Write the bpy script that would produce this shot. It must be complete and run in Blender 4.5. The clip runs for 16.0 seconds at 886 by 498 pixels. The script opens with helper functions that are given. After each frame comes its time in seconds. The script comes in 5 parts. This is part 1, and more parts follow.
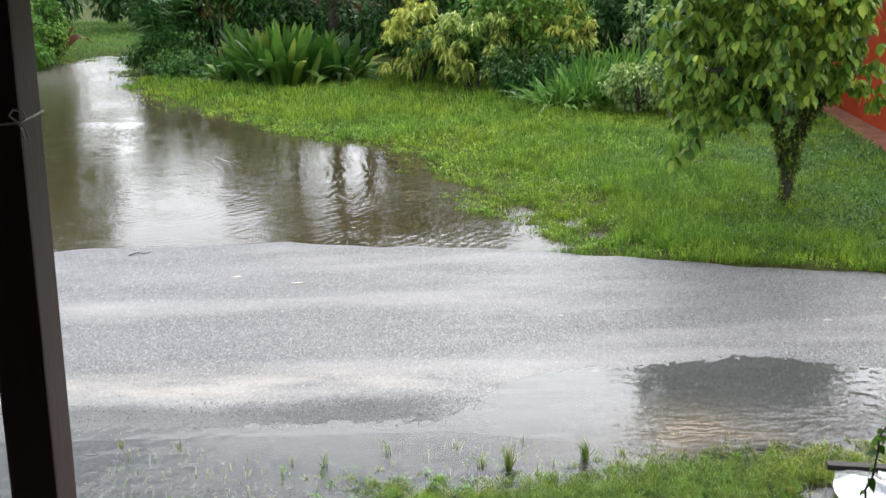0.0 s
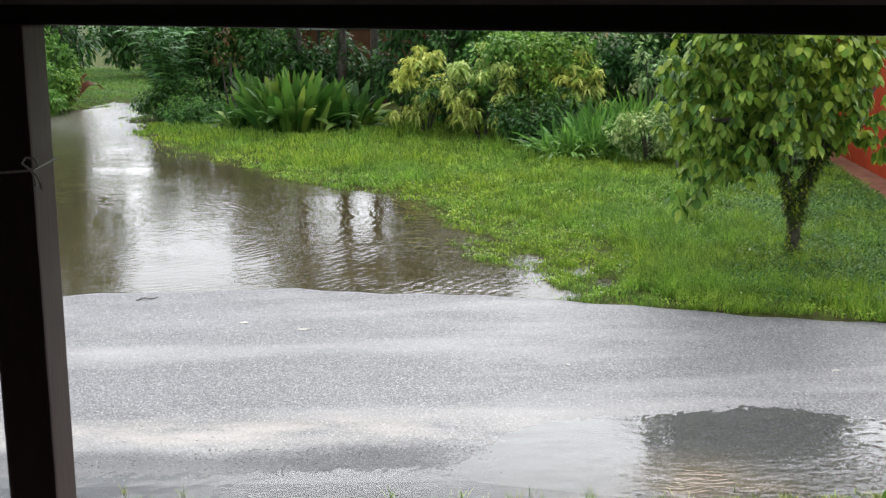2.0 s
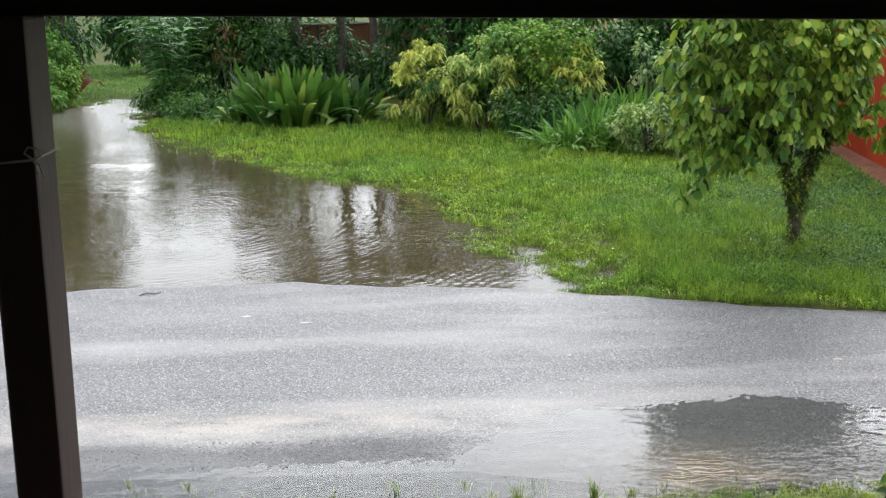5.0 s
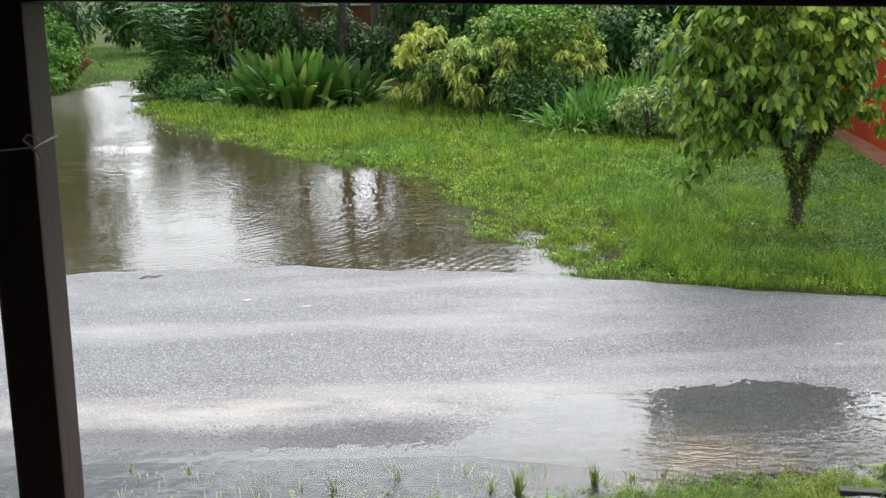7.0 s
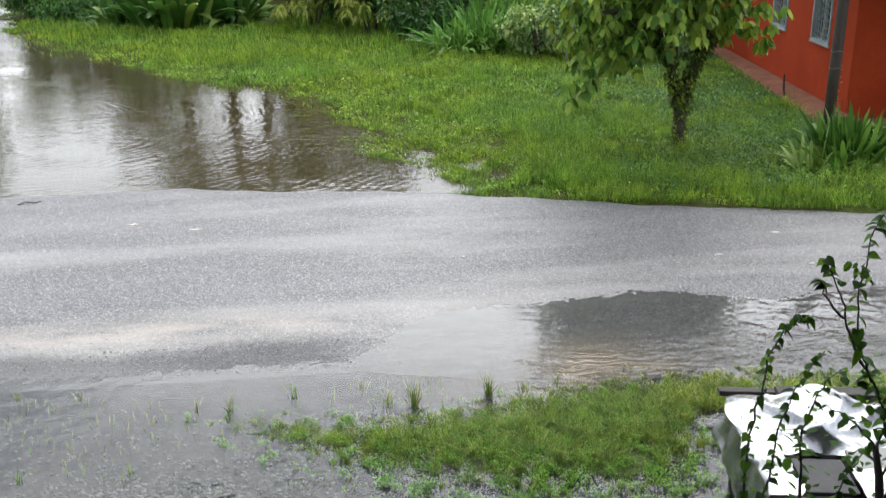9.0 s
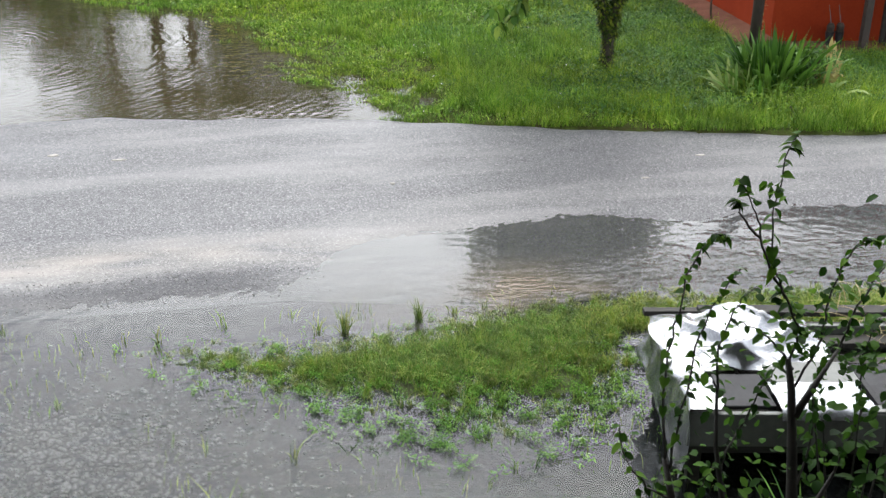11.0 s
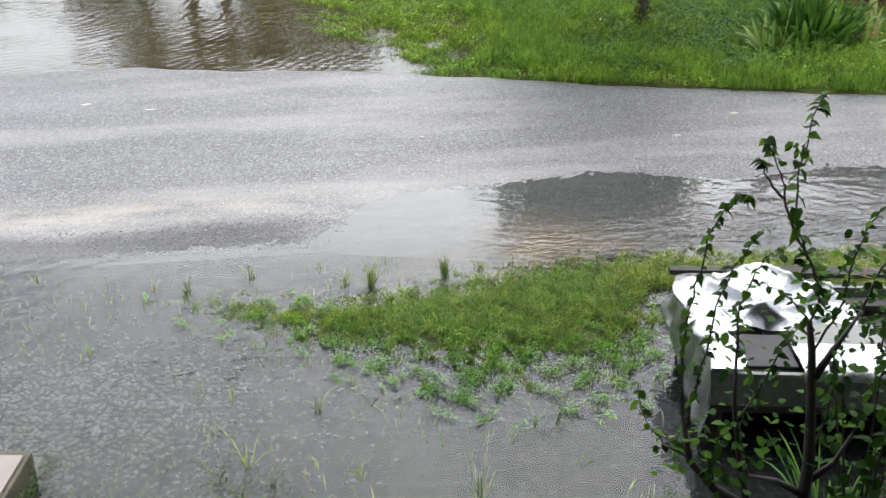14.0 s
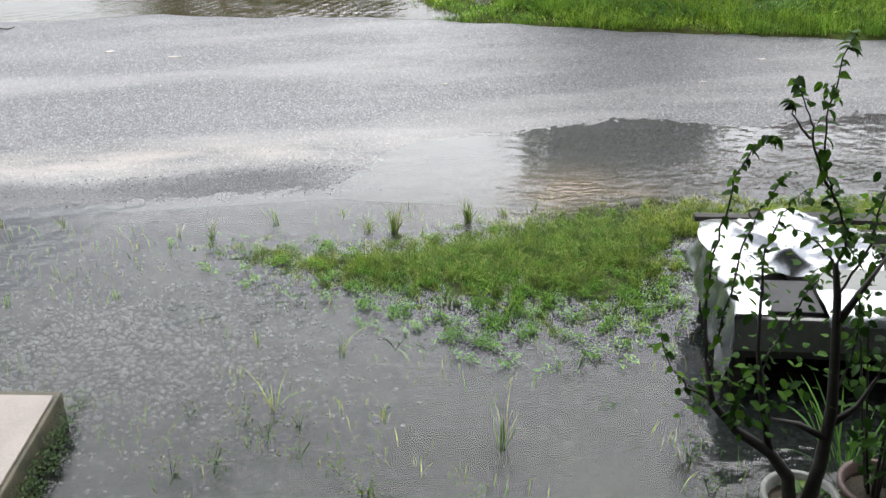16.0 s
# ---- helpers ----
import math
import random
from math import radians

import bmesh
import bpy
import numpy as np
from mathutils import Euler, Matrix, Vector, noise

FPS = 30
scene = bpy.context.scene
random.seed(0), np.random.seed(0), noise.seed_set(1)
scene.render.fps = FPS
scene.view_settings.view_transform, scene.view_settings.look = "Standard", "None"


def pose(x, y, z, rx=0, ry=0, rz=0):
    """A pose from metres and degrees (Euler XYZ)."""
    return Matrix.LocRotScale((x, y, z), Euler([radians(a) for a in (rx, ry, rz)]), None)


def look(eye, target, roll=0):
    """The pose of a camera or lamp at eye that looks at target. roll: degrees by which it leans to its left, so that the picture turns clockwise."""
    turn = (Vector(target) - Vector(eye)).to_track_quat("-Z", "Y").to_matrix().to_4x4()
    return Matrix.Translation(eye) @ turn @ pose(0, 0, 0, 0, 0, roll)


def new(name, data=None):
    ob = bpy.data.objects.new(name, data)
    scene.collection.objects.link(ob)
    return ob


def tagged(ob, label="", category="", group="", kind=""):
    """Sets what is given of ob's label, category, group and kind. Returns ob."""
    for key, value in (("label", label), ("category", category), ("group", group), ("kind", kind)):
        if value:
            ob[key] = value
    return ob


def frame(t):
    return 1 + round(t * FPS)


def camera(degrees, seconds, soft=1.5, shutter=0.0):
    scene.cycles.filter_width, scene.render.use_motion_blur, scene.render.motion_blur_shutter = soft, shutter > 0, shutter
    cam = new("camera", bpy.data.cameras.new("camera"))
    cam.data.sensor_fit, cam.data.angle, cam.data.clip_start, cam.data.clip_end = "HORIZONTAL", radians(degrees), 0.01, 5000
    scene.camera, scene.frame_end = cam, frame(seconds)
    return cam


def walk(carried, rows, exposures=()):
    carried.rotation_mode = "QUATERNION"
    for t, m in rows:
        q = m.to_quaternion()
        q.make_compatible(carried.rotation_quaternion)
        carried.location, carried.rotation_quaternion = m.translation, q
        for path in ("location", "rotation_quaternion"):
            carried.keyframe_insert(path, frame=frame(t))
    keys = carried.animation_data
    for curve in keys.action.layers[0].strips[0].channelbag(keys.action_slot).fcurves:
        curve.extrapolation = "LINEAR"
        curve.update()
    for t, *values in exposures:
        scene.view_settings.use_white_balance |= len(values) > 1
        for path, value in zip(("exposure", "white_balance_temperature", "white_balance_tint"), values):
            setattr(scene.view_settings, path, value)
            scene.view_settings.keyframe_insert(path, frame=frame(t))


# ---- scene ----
cam = camera(47.0, 16.0, soft=1.4, shutter=0.5)
PATH = [
    (0, (0.072, 0.114, 3.028), (0.123, 2.038, 2.485), -0.8),
    (0.5, (0.07, 0.121, 3.03), (0.129, 2.059, 2.54), -0.5),
    (1, (0.073, 0.115, 3.032), (0.121, 2.058, 2.559), -0.5),
    (1.5, (0.072, 0.109, 3.033), (0.123, 2.055, 2.576), -0.4),
    (2, (0.071, 0.11, 3.033), (0.11, 2.058, 2.579), -0.5),
    (2.5, (0.072, 0.108, 3.033), (0.105, 2.055, 2.579), -0.6),
    (3, (0.074, 0.107, 3.032), (0.116, 2.053, 2.575), -0.6),
    (5.3, (0.077, 0.086, 3.023), (0.113, 2.03, 2.554), -1.1),
    (5.5, (0.077, 0.097, 3.031), (0.129, 2.038, 2.551), -1.1),
    (6, (0.072, 0.105, 3.032), (0.14, 2.041, 2.533), -1.0),
    (6.5, (0.073, 0.104, 3.03), (0.125, 2.041, 2.533), -0.9),
    (7, (0.073, 0.105, 3.03), (0.106, 2.042, 2.532), -0.9),
    (7.5, (0.073, 0.102, 3.029), (0.105, 2.04, 2.533), -0.9),
    (8, (0.072, 0.106, 3.026), (0.153, 2.03, 2.486), -0.2),
    (8.5, (0.076, 0.088, 3.005), (0.264, 1.986, 2.405), -0.2),
    (9, (0.062, 0.091, 2.997), (0.303, 1.969, 2.352), -0.2),
    (9.5, (0.064, 0.086, 2.989), (0.308, 1.942, 2.285), -0.1),
    (10, (0.072, 0.085, 2.977), (0.385, 1.924, 2.255), 0.6),
    (10.2, (0.075, 0.086, 2.975), (0.415, 1.917, 2.246), 0.8),
    (12.3, (0.127, 0.07, 3.016), (0.492, 1.852, 2.185), 0.3),
    (12.5, (0.126, 0.064, 3.017), (0.491, 1.847, 2.187), 0.4),
    (13, (0.122, 0.058, 3.02), (0.487, 1.842, 2.193), 0.3),
    (13.5, (0.123, 0.061, 3.016), (0.468, 1.844, 2.178), 0.4),
    (14, (0.124, 0.064, 2.998), (0.418, 1.845, 2.139), 0.5),
    (14.5, (0.122, 0.064, 2.989), (0.372, 1.842, 2.11), 0.4),
    (15, (0.12, 0.059, 2.981), (0.373, 1.827, 2.085), -0.2),
    (15.5, (0.12, 0.053, 2.973), (0.367, 1.816, 2.065), -0.3),
    (16, (0.12, 0.051, 2.969), (0.363, 1.795, 2.025), 0.0),
]
walk(cam, [(t, look(eye, target, roll)) for t, eye, target, roll in PATH], exposures=[(0, 2.09, 6500, 10), (7.5, 2.07, 6500, 10), (9, 1.95, 6500, 10), (16, 2.0, 6500, 10)])

# ---- light ----
world = bpy.data.worlds.new("world")
scene.world = world
world.use_nodes = True
wn, wl = world.node_tree.nodes, world.node_tree.links
sky = wn.new("ShaderNodeTexSky")
sky.sky_type, sky.sun_disc = "NISHITA", False
sky.sun_elevation, sky.sun_rotation = radians(58), radians(18)
sky.air_density, sky.dust_density, sky.ozone_density = 1.0, 1.5, 1.0
pale = wn.new("ShaderNodeHueSaturation")
pale.inputs["Saturation"].default_value = 0.25
wl.new(sky.outputs[0], pale.inputs["Color"])
wl.new(pale.outputs[0], wn["Background"].inputs["Color"])
wn["Background"].inputs["Strength"].default_value = 0.125
sun = new("sun", bpy.data.lights.new("sun", "SUN"))
sun.data.energy, sun.data.angle, sun.data.color = 0.95, radians(80), (1.0, 0.995, 0.985)
sun.matrix_world = look((5.8, 25.8, 30), (0, 8, 0))

# ---- materials ----


def nodes_of(name):
    m = bpy.data.materials.new(name)
    m.use_nodes = True
    t = m.node_tree
    return m, t.nodes, t.links, t.nodes["Principled BSDF"]


def ramp(n, l, src, stops):
    r = n.new("ShaderNodeValToRGB")
    e = r.color_ramp.elements
    while len(e) < len(stops):
        e.new(0.5)
    for k, (p, c) in zip(e, stops):
        k.position, k.color = p, (*c, 1)
    l.new(src, r.inputs[0])
    return r.outputs[0]


def place_of(n, l, stretch=(1, 1, 1)):
    g = n.new("ShaderNodeNewGeometry")
    mp = n.new("ShaderNodeMapping")
    mp.inputs["Scale"].default_value = stretch
    l.new(g.outputs["Position"], mp.inputs[0])
    return mp.outputs[0]


def tex(n, l, src, scale, detail=4.0, rough=0.6):
    t = n.new("ShaderNodeTexNoise")
    t.inputs["Scale"].default_value, t.inputs["Detail"].default_value, t.inputs["Roughness"].default_value = scale, detail, rough
    l.new(src, t.inputs["Vector"])
    return t.outputs["Fac"]


def math_node(n, l, op, a, b, clamp=False):
    m = n.new("ShaderNodeMath")
    m.operation, m.use_clamp = op, clamp
    for k, v in enumerate((a, b)):
        if isinstance(v, (int, float)):
            m.inputs[k].default_value = v
        else:
            l.new(v, m.inputs[k])
    return m.outputs[0]


def mix_col(n, l, fac, a, b, kind="MIX"):
    m = n.new("ShaderNodeMix")
    m.data_type, m.blend_type = "RGBA", kind
    for k, v in ((0, fac), (6, a), (7, b)):
        if isinstance(v, (int, float)):
            m.inputs[k].default_value = v
        elif isinstance(v, tuple):
            m.inputs[k].default_value = (*v, 1)
        else:
            l.new(v, m.inputs[k])
    return m.outputs[2]


def bump(n, l, p, height, strength, dist):
    b = n.new("ShaderNodeBump")
    b.inputs["Strength"].default_value, b.inputs["Distance"].default_value = strength, dist
    l.new(height, b.inputs["Height"])
    l.new(b.outputs[0], p.inputs["Normal"])
    return b


def worn(name, c1, c2, scale=3.0, rough=0.6, fine=40.0, strength=0.3, dist=0.01, stretch=(1, 1, 1), metal=0.0, spec=0.5):
    """A surface of two tones in large stains, with fine grain and relief."""
    m, n, l, p = nodes_of(name)
    at = place_of(n, l, stretch)
    big, small = tex(n, l, at, scale), tex(n, l, at, fine, 6)
    both = math_node(n, l, "ADD", math_node(n, l, "MULTIPLY", big, 0.65), math_node(n, l, "MULTIPLY", small, 0.35))
    l.new(ramp(n, l, both, [(0.36, c1), (0.64, c2)]), p.inputs["Base Color"])
    p.inputs["Roughness"].default_value, p.inputs["Metallic"].default_value, p.inputs["Specular IOR Level"].default_value = rough, metal, spec
    bump(n, l, p, small, strength, dist)
    return m


def leafy(name, cols, rough=0.4, through_light=0.3, mottle=0.0, deep=0.35, spec=0.18):
    """Leaves whose tone differs from one leaf to the next; thin enough to let light through."""
    m, n, l, p = nodes_of(name)
    g = n.new("ShaderNodeNewGeometry")
    own = n.new("ShaderNodeObjectInfo")
    tone = math_node(n, l, "FRACT", math_node(n, l, "ADD", g.outputs["Random Per Island"], own.outputs["Random"]), 0)
    c = ramp(n, l, tone, [(k / max(1, len(cols) - 1), c) for k, c in enumerate(cols)])
    at = place_of(n, l)
    c = mix_col(n, l, 0.55, c, ramp(n, l, tex(n, l, at, 1.7, 3), [(0.35, (0.5, 0.55, 0.6)), (0.65, (1, 1, 1))]), "MULTIPLY")
    c = mix_col(n, l, 0.8, c, ramp(n, l, tex(n, l, at, 0.45, 2), [(0.4, (0.8, 0.9, 1.1)), (0.6, (1.1, 1.0, 0.8))]), "MULTIPLY")
    if mottle:
        # tufts of older and younger growth
        c = mix_col(n, l, 0.9, c, ramp(n, l, tex(n, l, at, mottle, 3, 0.65), [(0.36, (deep, deep * 1.12, deep)), (0.5, (0.9, 0.92, 0.8)), (0.66, (1.22, 1.24, 0.95))]), "MULTIPLY")
    l.new(c, p.inputs["Base Color"])
    p.inputs["Roughness"].default_value, p.inputs["Specular IOR Level"].default_value = rough + 0.08, spec
    t = n.new("ShaderNodeBsdfTranslucent")
    l.new(c, t.inputs["Color"])
    mx = n.new("ShaderNodeMixShader")
    mx.inputs[0].default_value = through_light
    l.new(p.outputs[0], mx.inputs[1])
    l.new(t.outputs[0], mx.inputs[2])
    l.new(mx.outputs[0], n["Material Output"].inputs["Surface"])
    return m


def asphalt_material():
    m, n, l, p = nodes_of("wet_asphalt")
    at = place_of(n, l)
    long = place_of(n, l, (0.45, 1.5, 1))
    grit = n.new("ShaderNodeTexVoronoi")
    grit.inputs["Scale"].default_value = 100
    l.new(at, grit.inputs["Vector"])
    sep = n.new("ShaderNodeSeparateXYZ")
    l.new(at, sep.inputs[0])
    film = tex(n, l, long, 0.9, 5, 0.55)
    stone = n.new("ShaderNodeSeparateColor")
    l.new(grit.outputs["Color"], stone.inputs[0])
    base = ramp(n, l, stone.outputs[0], [(0.0, (0.022, 0.022, 0.024)), (0.5, (0.07, 0.07, 0.074)), (0.88, (0.12, 0.12, 0.122)), (1.0, (0.23, 0.228, 0.222))])
    pale = ramp(n, l, tex(n, l, place_of(n, l, (0.3, 1.3, 1)), 0.8, 6, 0.6), [(0.48, (0, 0, 0)), (0.7, (1, 1, 1))])
    base = mix_col(n, l, math_node(n, l, "MULTIPLY", pale, 0.55), base, (0.225, 0.22, 0.212))
    # sand washed along the near wheel track
    wob = math_node(n, l, "MULTIPLY", math_node(n, l, "SUBTRACT", tex(n, l, at, 0.8, 3), 0.5), 0.7)
    off = math_node(n, l, "ABSOLUTE", math_node(n, l, "SUBTRACT", math_node(n, l, "ADD", sep.outputs[1], wob), 7.2), 0)
    track = math_node(n, l, "SUBTRACT", 1.0, math_node(n, l, "DIVIDE", off, 0.45), True)
    fade = math_node(n, l, "SUBTRACT", 1.0, math_node(n, l, "DIVIDE", math_node(n, l, "ADD", sep.outputs[0], -0.5), 1.4), True)
    sand = math_node(n, l, "MULTIPLY", math_node(n, l, "MULTIPLY", track, fade), ramp(n, l, tex(n, l, long, 2.5, 6), [(0.35, (0, 0, 0)), (0.62, (1, 1, 1))]), True)
    base = mix_col(n, l, math_node(n, l, "MULTIPLY", sand, 0.65), base, (0.25, 0.225, 0.19))
    rim = math_node(n, l, "SUBTRACT", 6.95, math_node(n, l, "ADD", sep.outputs[1], wob))
    rim = math_node(n, l, "MULTIPLY", math_node(n, l, "MULTIPLY", rim, 5.0, True), math_node(n, l, "MULTIPLY", math_node(n, l, "SUBTRACT", 0.5, sep.outputs[0]), 2.0, True))
    rim = math_node(n, l, "MULTIPLY", rim, 1.0, True)
    base = mix_col(n, l, math_node(n, l, "MULTIPLY", rim, 0.42), base, (0.04, 0.04, 0.043))
    l.new(base, p.inputs["Base Color"])
    l.new(math_node(n, l, "SUBTRACT", 0.3, math_node(n, l, "MULTIPLY", rim, 0.2)), p.inputs["Specular IOR Level"])
    smooth = math_node(n, l, "ADD", film, math_node(n, l, "MULTIPLY", sand, 0.2))
    l.new(ramp(n, l, smooth, [(0.36, (0.55, 0.55, 0.55)), (0.6, (0.46, 0.46, 0.46)), (0.8, (0.34, 0.34, 0.34))]), p.inputs["Roughness"])
    b = bump(n, l, p, math_node(n, l, "ADD", grit.outputs["Distance"], tex(n, l, at, 60, 4)), 0.3, 0.003)
    l.new(ramp(n, l, smooth, [(0.35, (0.42, 0.42, 0.42)), (0.62, (0.06, 0.06, 0.06))]), b.inputs["Strength"])
    return m


def ground_material():
    m, n, l, p = nodes_of("wet_ground")
    at = place_of(n, l)
    sep = n.new("ShaderNodeSeparateXYZ")
    l.new(at, sep.inputs[0])
    turf = ramp(n, l, tex(n, l, at, 6, 8, 0.75), [(0.35, (0.035, 0.03, 0.014)), (0.55, (0.045, 0.062, 0.014)), (0.75, (0.09, 0.12, 0.028))])
    mud = ramp(n, l, tex(n, l, at, 1.1, 7, 0.65), [(0.3, (0.035, 0.027, 0.016)), (0.7, (0.075, 0.056, 0.033))])
    peb = n.new("ShaderNodeTexVoronoi")
    peb.inputs["Scale"].default_value = 48
    l.new(at, peb.inputs["Vector"])
    one = n.new("ShaderNodeSeparateColor")
    l.new(peb.outputs["Color"], one.inputs[0])
    gravel = ramp(n, l, one.outputs[0], [(0.0, (0.014, 0.015, 0.014)), (0.6, (0.026, 0.027, 0.025)), (1.0, (0.08, 0.08, 0.076))])
    soil = ramp(n, l, tex(n, l, at, 2.2, 5), [(0.35, (0.018, 0.019, 0.016)), (0.65, (0.03, 0.031, 0.027))])
    gravel = mix_col(n, l, ramp(n, l, tex(n, l, at, 0.7, 3), [(0.35, (0, 0, 0)), (0.65, (0.8, 0.8, 0.8))]), gravel, soil)
    near = math_node(n, l, "MULTIPLY", math_node(n, l, "SUBTRACT", 8.0, sep.outputs[1]), 2.0, True)
    bed = mix_col(n, l, near, mud, gravel)
    high = math_node(n, l, "MULTIPLY", math_node(n, l, "ADD", sep.outputs[2], 0.012), 60.0, True)
    turf = mix_col(n, l, math_node(n, l, "MULTIPLY", near, 0.8), turf, (0.05, 0.062, 0.026))
    l.new(mix_col(n, l, high, bed, turf), p.inputs["Base Color"])
    p.inputs["Roughness"].default_value, p.inputs["Specular IOR Level"].default_value = 0.8, 0.02
    bump(n, l, p, tex(n, l, at, 30, 6), 0.6, 0.03)
    return m


def water_material():
    m, n, l, p = nodes_of("rain_water")
    at = place_of(n, l, (0.75, 1.25, 1))
    sep = n.new("ShaderNodeSeparateXYZ")
    l.new(place_of(n, l), sep.inputs[0])
    near = math_node(n, l, "MULTIPLY", math_node(n, l, "SUBTRACT", 8.5, sep.outputs[1]), 1.0, True)
    fine = tex(n, l, at, 13, 2, 0.5)
    drift = math_node(n, l, "ADD", math_node(n, l, "MULTIPLY", tex(n, l, at, 5.0, 3, 0.5), 1.4), math_node(n, l, "MULTIPLY", tex(n, l, at, 1.2, 2, 0.5), 1.5))
    drift = math_node(n, l, "ADD", drift, math_node(n, l, "MULTIPLY", fine, 0.35))
    crests = n.new("ShaderNodeTexWave")
    crests.bands_direction = "Y"
    crests.inputs["Scale"].default_value, crests.inputs["Distortion"].default_value, crests.inputs["Detail"].default_value, crests.inputs["Detail Scale"].default_value = 5.0, 16.0, 3.0, 1.3
    l.new(place_of(n, l, (0.6, 1.2, 1)), crests.inputs["Vector"])
    rings = n.new("ShaderNodeTexWave")
    rings.wave_type, rings.rings_direction = "RINGS", "Z"
    rings.inputs["Scale"].default_value, rings.inputs["Distortion"].default_value, rings.inputs["Detail"].default_value = 2.6, 5.0, 2.0
    mp = n.new("ShaderNodeMapping")
    mp.inputs["Location"].default_value = (-0.5, -3.9, 0)
    l.new(place_of(n, l), mp.inputs[0])
    l.new(mp.outputs[0], rings.inputs["Vector"])
    drift = math_node(n, l, "ADD", drift, math_node(n, l, "MULTIPLY", rings.outputs["Fac"], 0.1))
    # wavelets that run across the wide pool in curved trains
    train = n.new("ShaderNodeTexWave")
    train.wave_type, train.rings_direction = "RINGS", "Z"
    train.inputs["Scale"].default_value, train.inputs["Distortion"].default_value, train.inputs["Detail"].default_value, train.inputs["Detail Scale"].default_value = 2.3, 10.0, 2.5, 0.7
    tm = n.new("ShaderNodeMapping")
    tm.inputs["Location"].default_value = (4.6, -15.0, 0)
    l.new(place_of(n, l), tm.inputs[0])
    l.new(tm.outputs[0], train.inputs["Vector"])
    pool = math_node(n, l, "MULTIPLY", math_node(n, l, "SUBTRACT", 1.0, near), ramp(n, l, tex(n, l, place_of(n, l), 0.3, 2), [(0.4, (0.15, 0.15, 0.15)), (0.6, (1, 1, 1))]))
    drift = math_node(n, l, "ADD", drift, math_node(n, l, "MULTIPLY", math_node(n, l, "MULTIPLY", train.outputs["Fac"], pool), 0.55))
    runoff = math_node(n, l, "SUBTRACT", 1.0, math_node(n, l, "DIVIDE", math_node(n, l, "ABSOLUTE", math_node(n, l, "SUBTRACT", sep.outputs[1], 6.3), 0), 0.7), True)
    runoff = math_node(n, l, "MULTIPLY", runoff, math_node(n, l, "SUBTRACT", sep.outputs[0], 0.9, True))
    drift = math_node(n, l, "ADD", drift, math_node(n, l, "MULTIPLY", math_node(n, l, "MULTIPLY", crests.outputs["Fac"], runoff), 0.3))
    # soft wind wavelets on the yard
    swell = tex(n, l, place_of(n, l, (0.55, 1.3, 1)), 6.5, 2, 0.45)
    drift = math_node(n, l, "ADD", drift, math_node(n, l, "MULTIPLY", math_node(n, l, "MULTIPLY", swell, near), 0.8))
    calm = ramp(n, l, tex(n, l, place_of(n, l), 0.35, 2), [(0.38, (0.3, 0.3, 0.3)), (0.62, (1, 1, 1))])
    b = n.new("ShaderNodeBump")
    b.inputs["Distance"].default_value = 0.02
    # the rain and the run-off stir the near water most
    l.new(math_node(n, l, "MULTIPLY", calm, math_node(n, l, "ADD", 0.3, math_node(n, l, "ADD", math_node(n, l, "MULTIPLY", math_node(n, l, "MULTIPLY", math_node(n, l, "SUBTRACT", 6.4, sep.outputs[1]), 1.0, True), 0.55), math_node(n, l, "MULTIPLY", runoff, 0.36)))), b.inputs["Strength"])
    l.new(drift, b.inputs["Height"])
    silt = mix_col(n, l, near, (0.062, 0.054, 0.03), (0.024, 0.029, 0.028))
    # fine grit stirred up over the road
    silt = mix_col(n, l, math_node(n, l, "MULTIPLY", near, math_node(n, l, "MULTIPLY", math_node(n, l, "SUBTRACT", sep.outputs[1], 6.15), 2.5, True)), silt, (0.1, 0.101, 0.099))
    px = math_node(n, l, "SUBTRACT", 1.0, math_node(n, l, "DIVIDE", math_node(n, l, "ABSOLUTE", math_node(n, l, "SUBTRACT", sep.outputs[0], 1.9), 0), 1.5), True)
    py = math_node(n, l, "SUBTRACT", 1.0, math_node(n, l, "DIVIDE", math_node(n, l, "ABSOLUTE", math_node(n, l, "SUBTRACT", sep.outputs[1], 6.15), 0), 0.75), True)
    plume = math_node(n, l, "MULTIPLY", math_node(n, l, "MULTIPLY", px, py), ramp(n, l, tex(n, l, place_of(n, l, (0.8, 1.4, 1)), 1.6, 5), [(0.35, (0.2, 0.2, 0.2)), (0.65, (1.7, 1.7, 1.7))]), True)
    silt = mix_col(n, l, plume, silt, (0.13, 0.108, 0.08))
    clear, dull = n.new("ShaderNodeBsdfTransparent"), n.new("ShaderNodeBsdfDiffuse")
    l.new(mix_col(n, l, near, (0.8, 0.72, 0.55), (0.68, 0.7, 0.69)), clear.inputs["Color"])
    l.new(silt, dull.inputs["Color"])
    body, top = n.new("ShaderNodeMixShader"), n.new("ShaderNodeMixShader")
    l.new(math_node(n, l, "ADD", math_node(n, l, "SUBTRACT", 0.55, math_node(n, l, "MULTIPLY", near, 0.2)), math_node(n, l, "MULTIPLY", plume, 0.4), True), body.inputs[0])
    l.new(clear.outputs[0], body.inputs[1])
    l.new(dull.outputs[0], body.inputs[2])
    gloss, fres = n.new("ShaderNodeBsdfGlossy"), n.new("ShaderNodeFresnel")
    gloss.inputs["Roughness"].default_value, fres.inputs["IOR"].default_value = 0.03, 1.35
    # rain roughens the far reach of the lane
    l.new(math_node(n, l, "ADD", 0.03, math_node(n, l, "MULTIPLY", math_node(n, l, "DIVIDE", math_node(n, l, "SUBTRACT", sep.outputs[1], 19.0), 10.0, True), 0.2)), gloss.inputs["Roughness"])
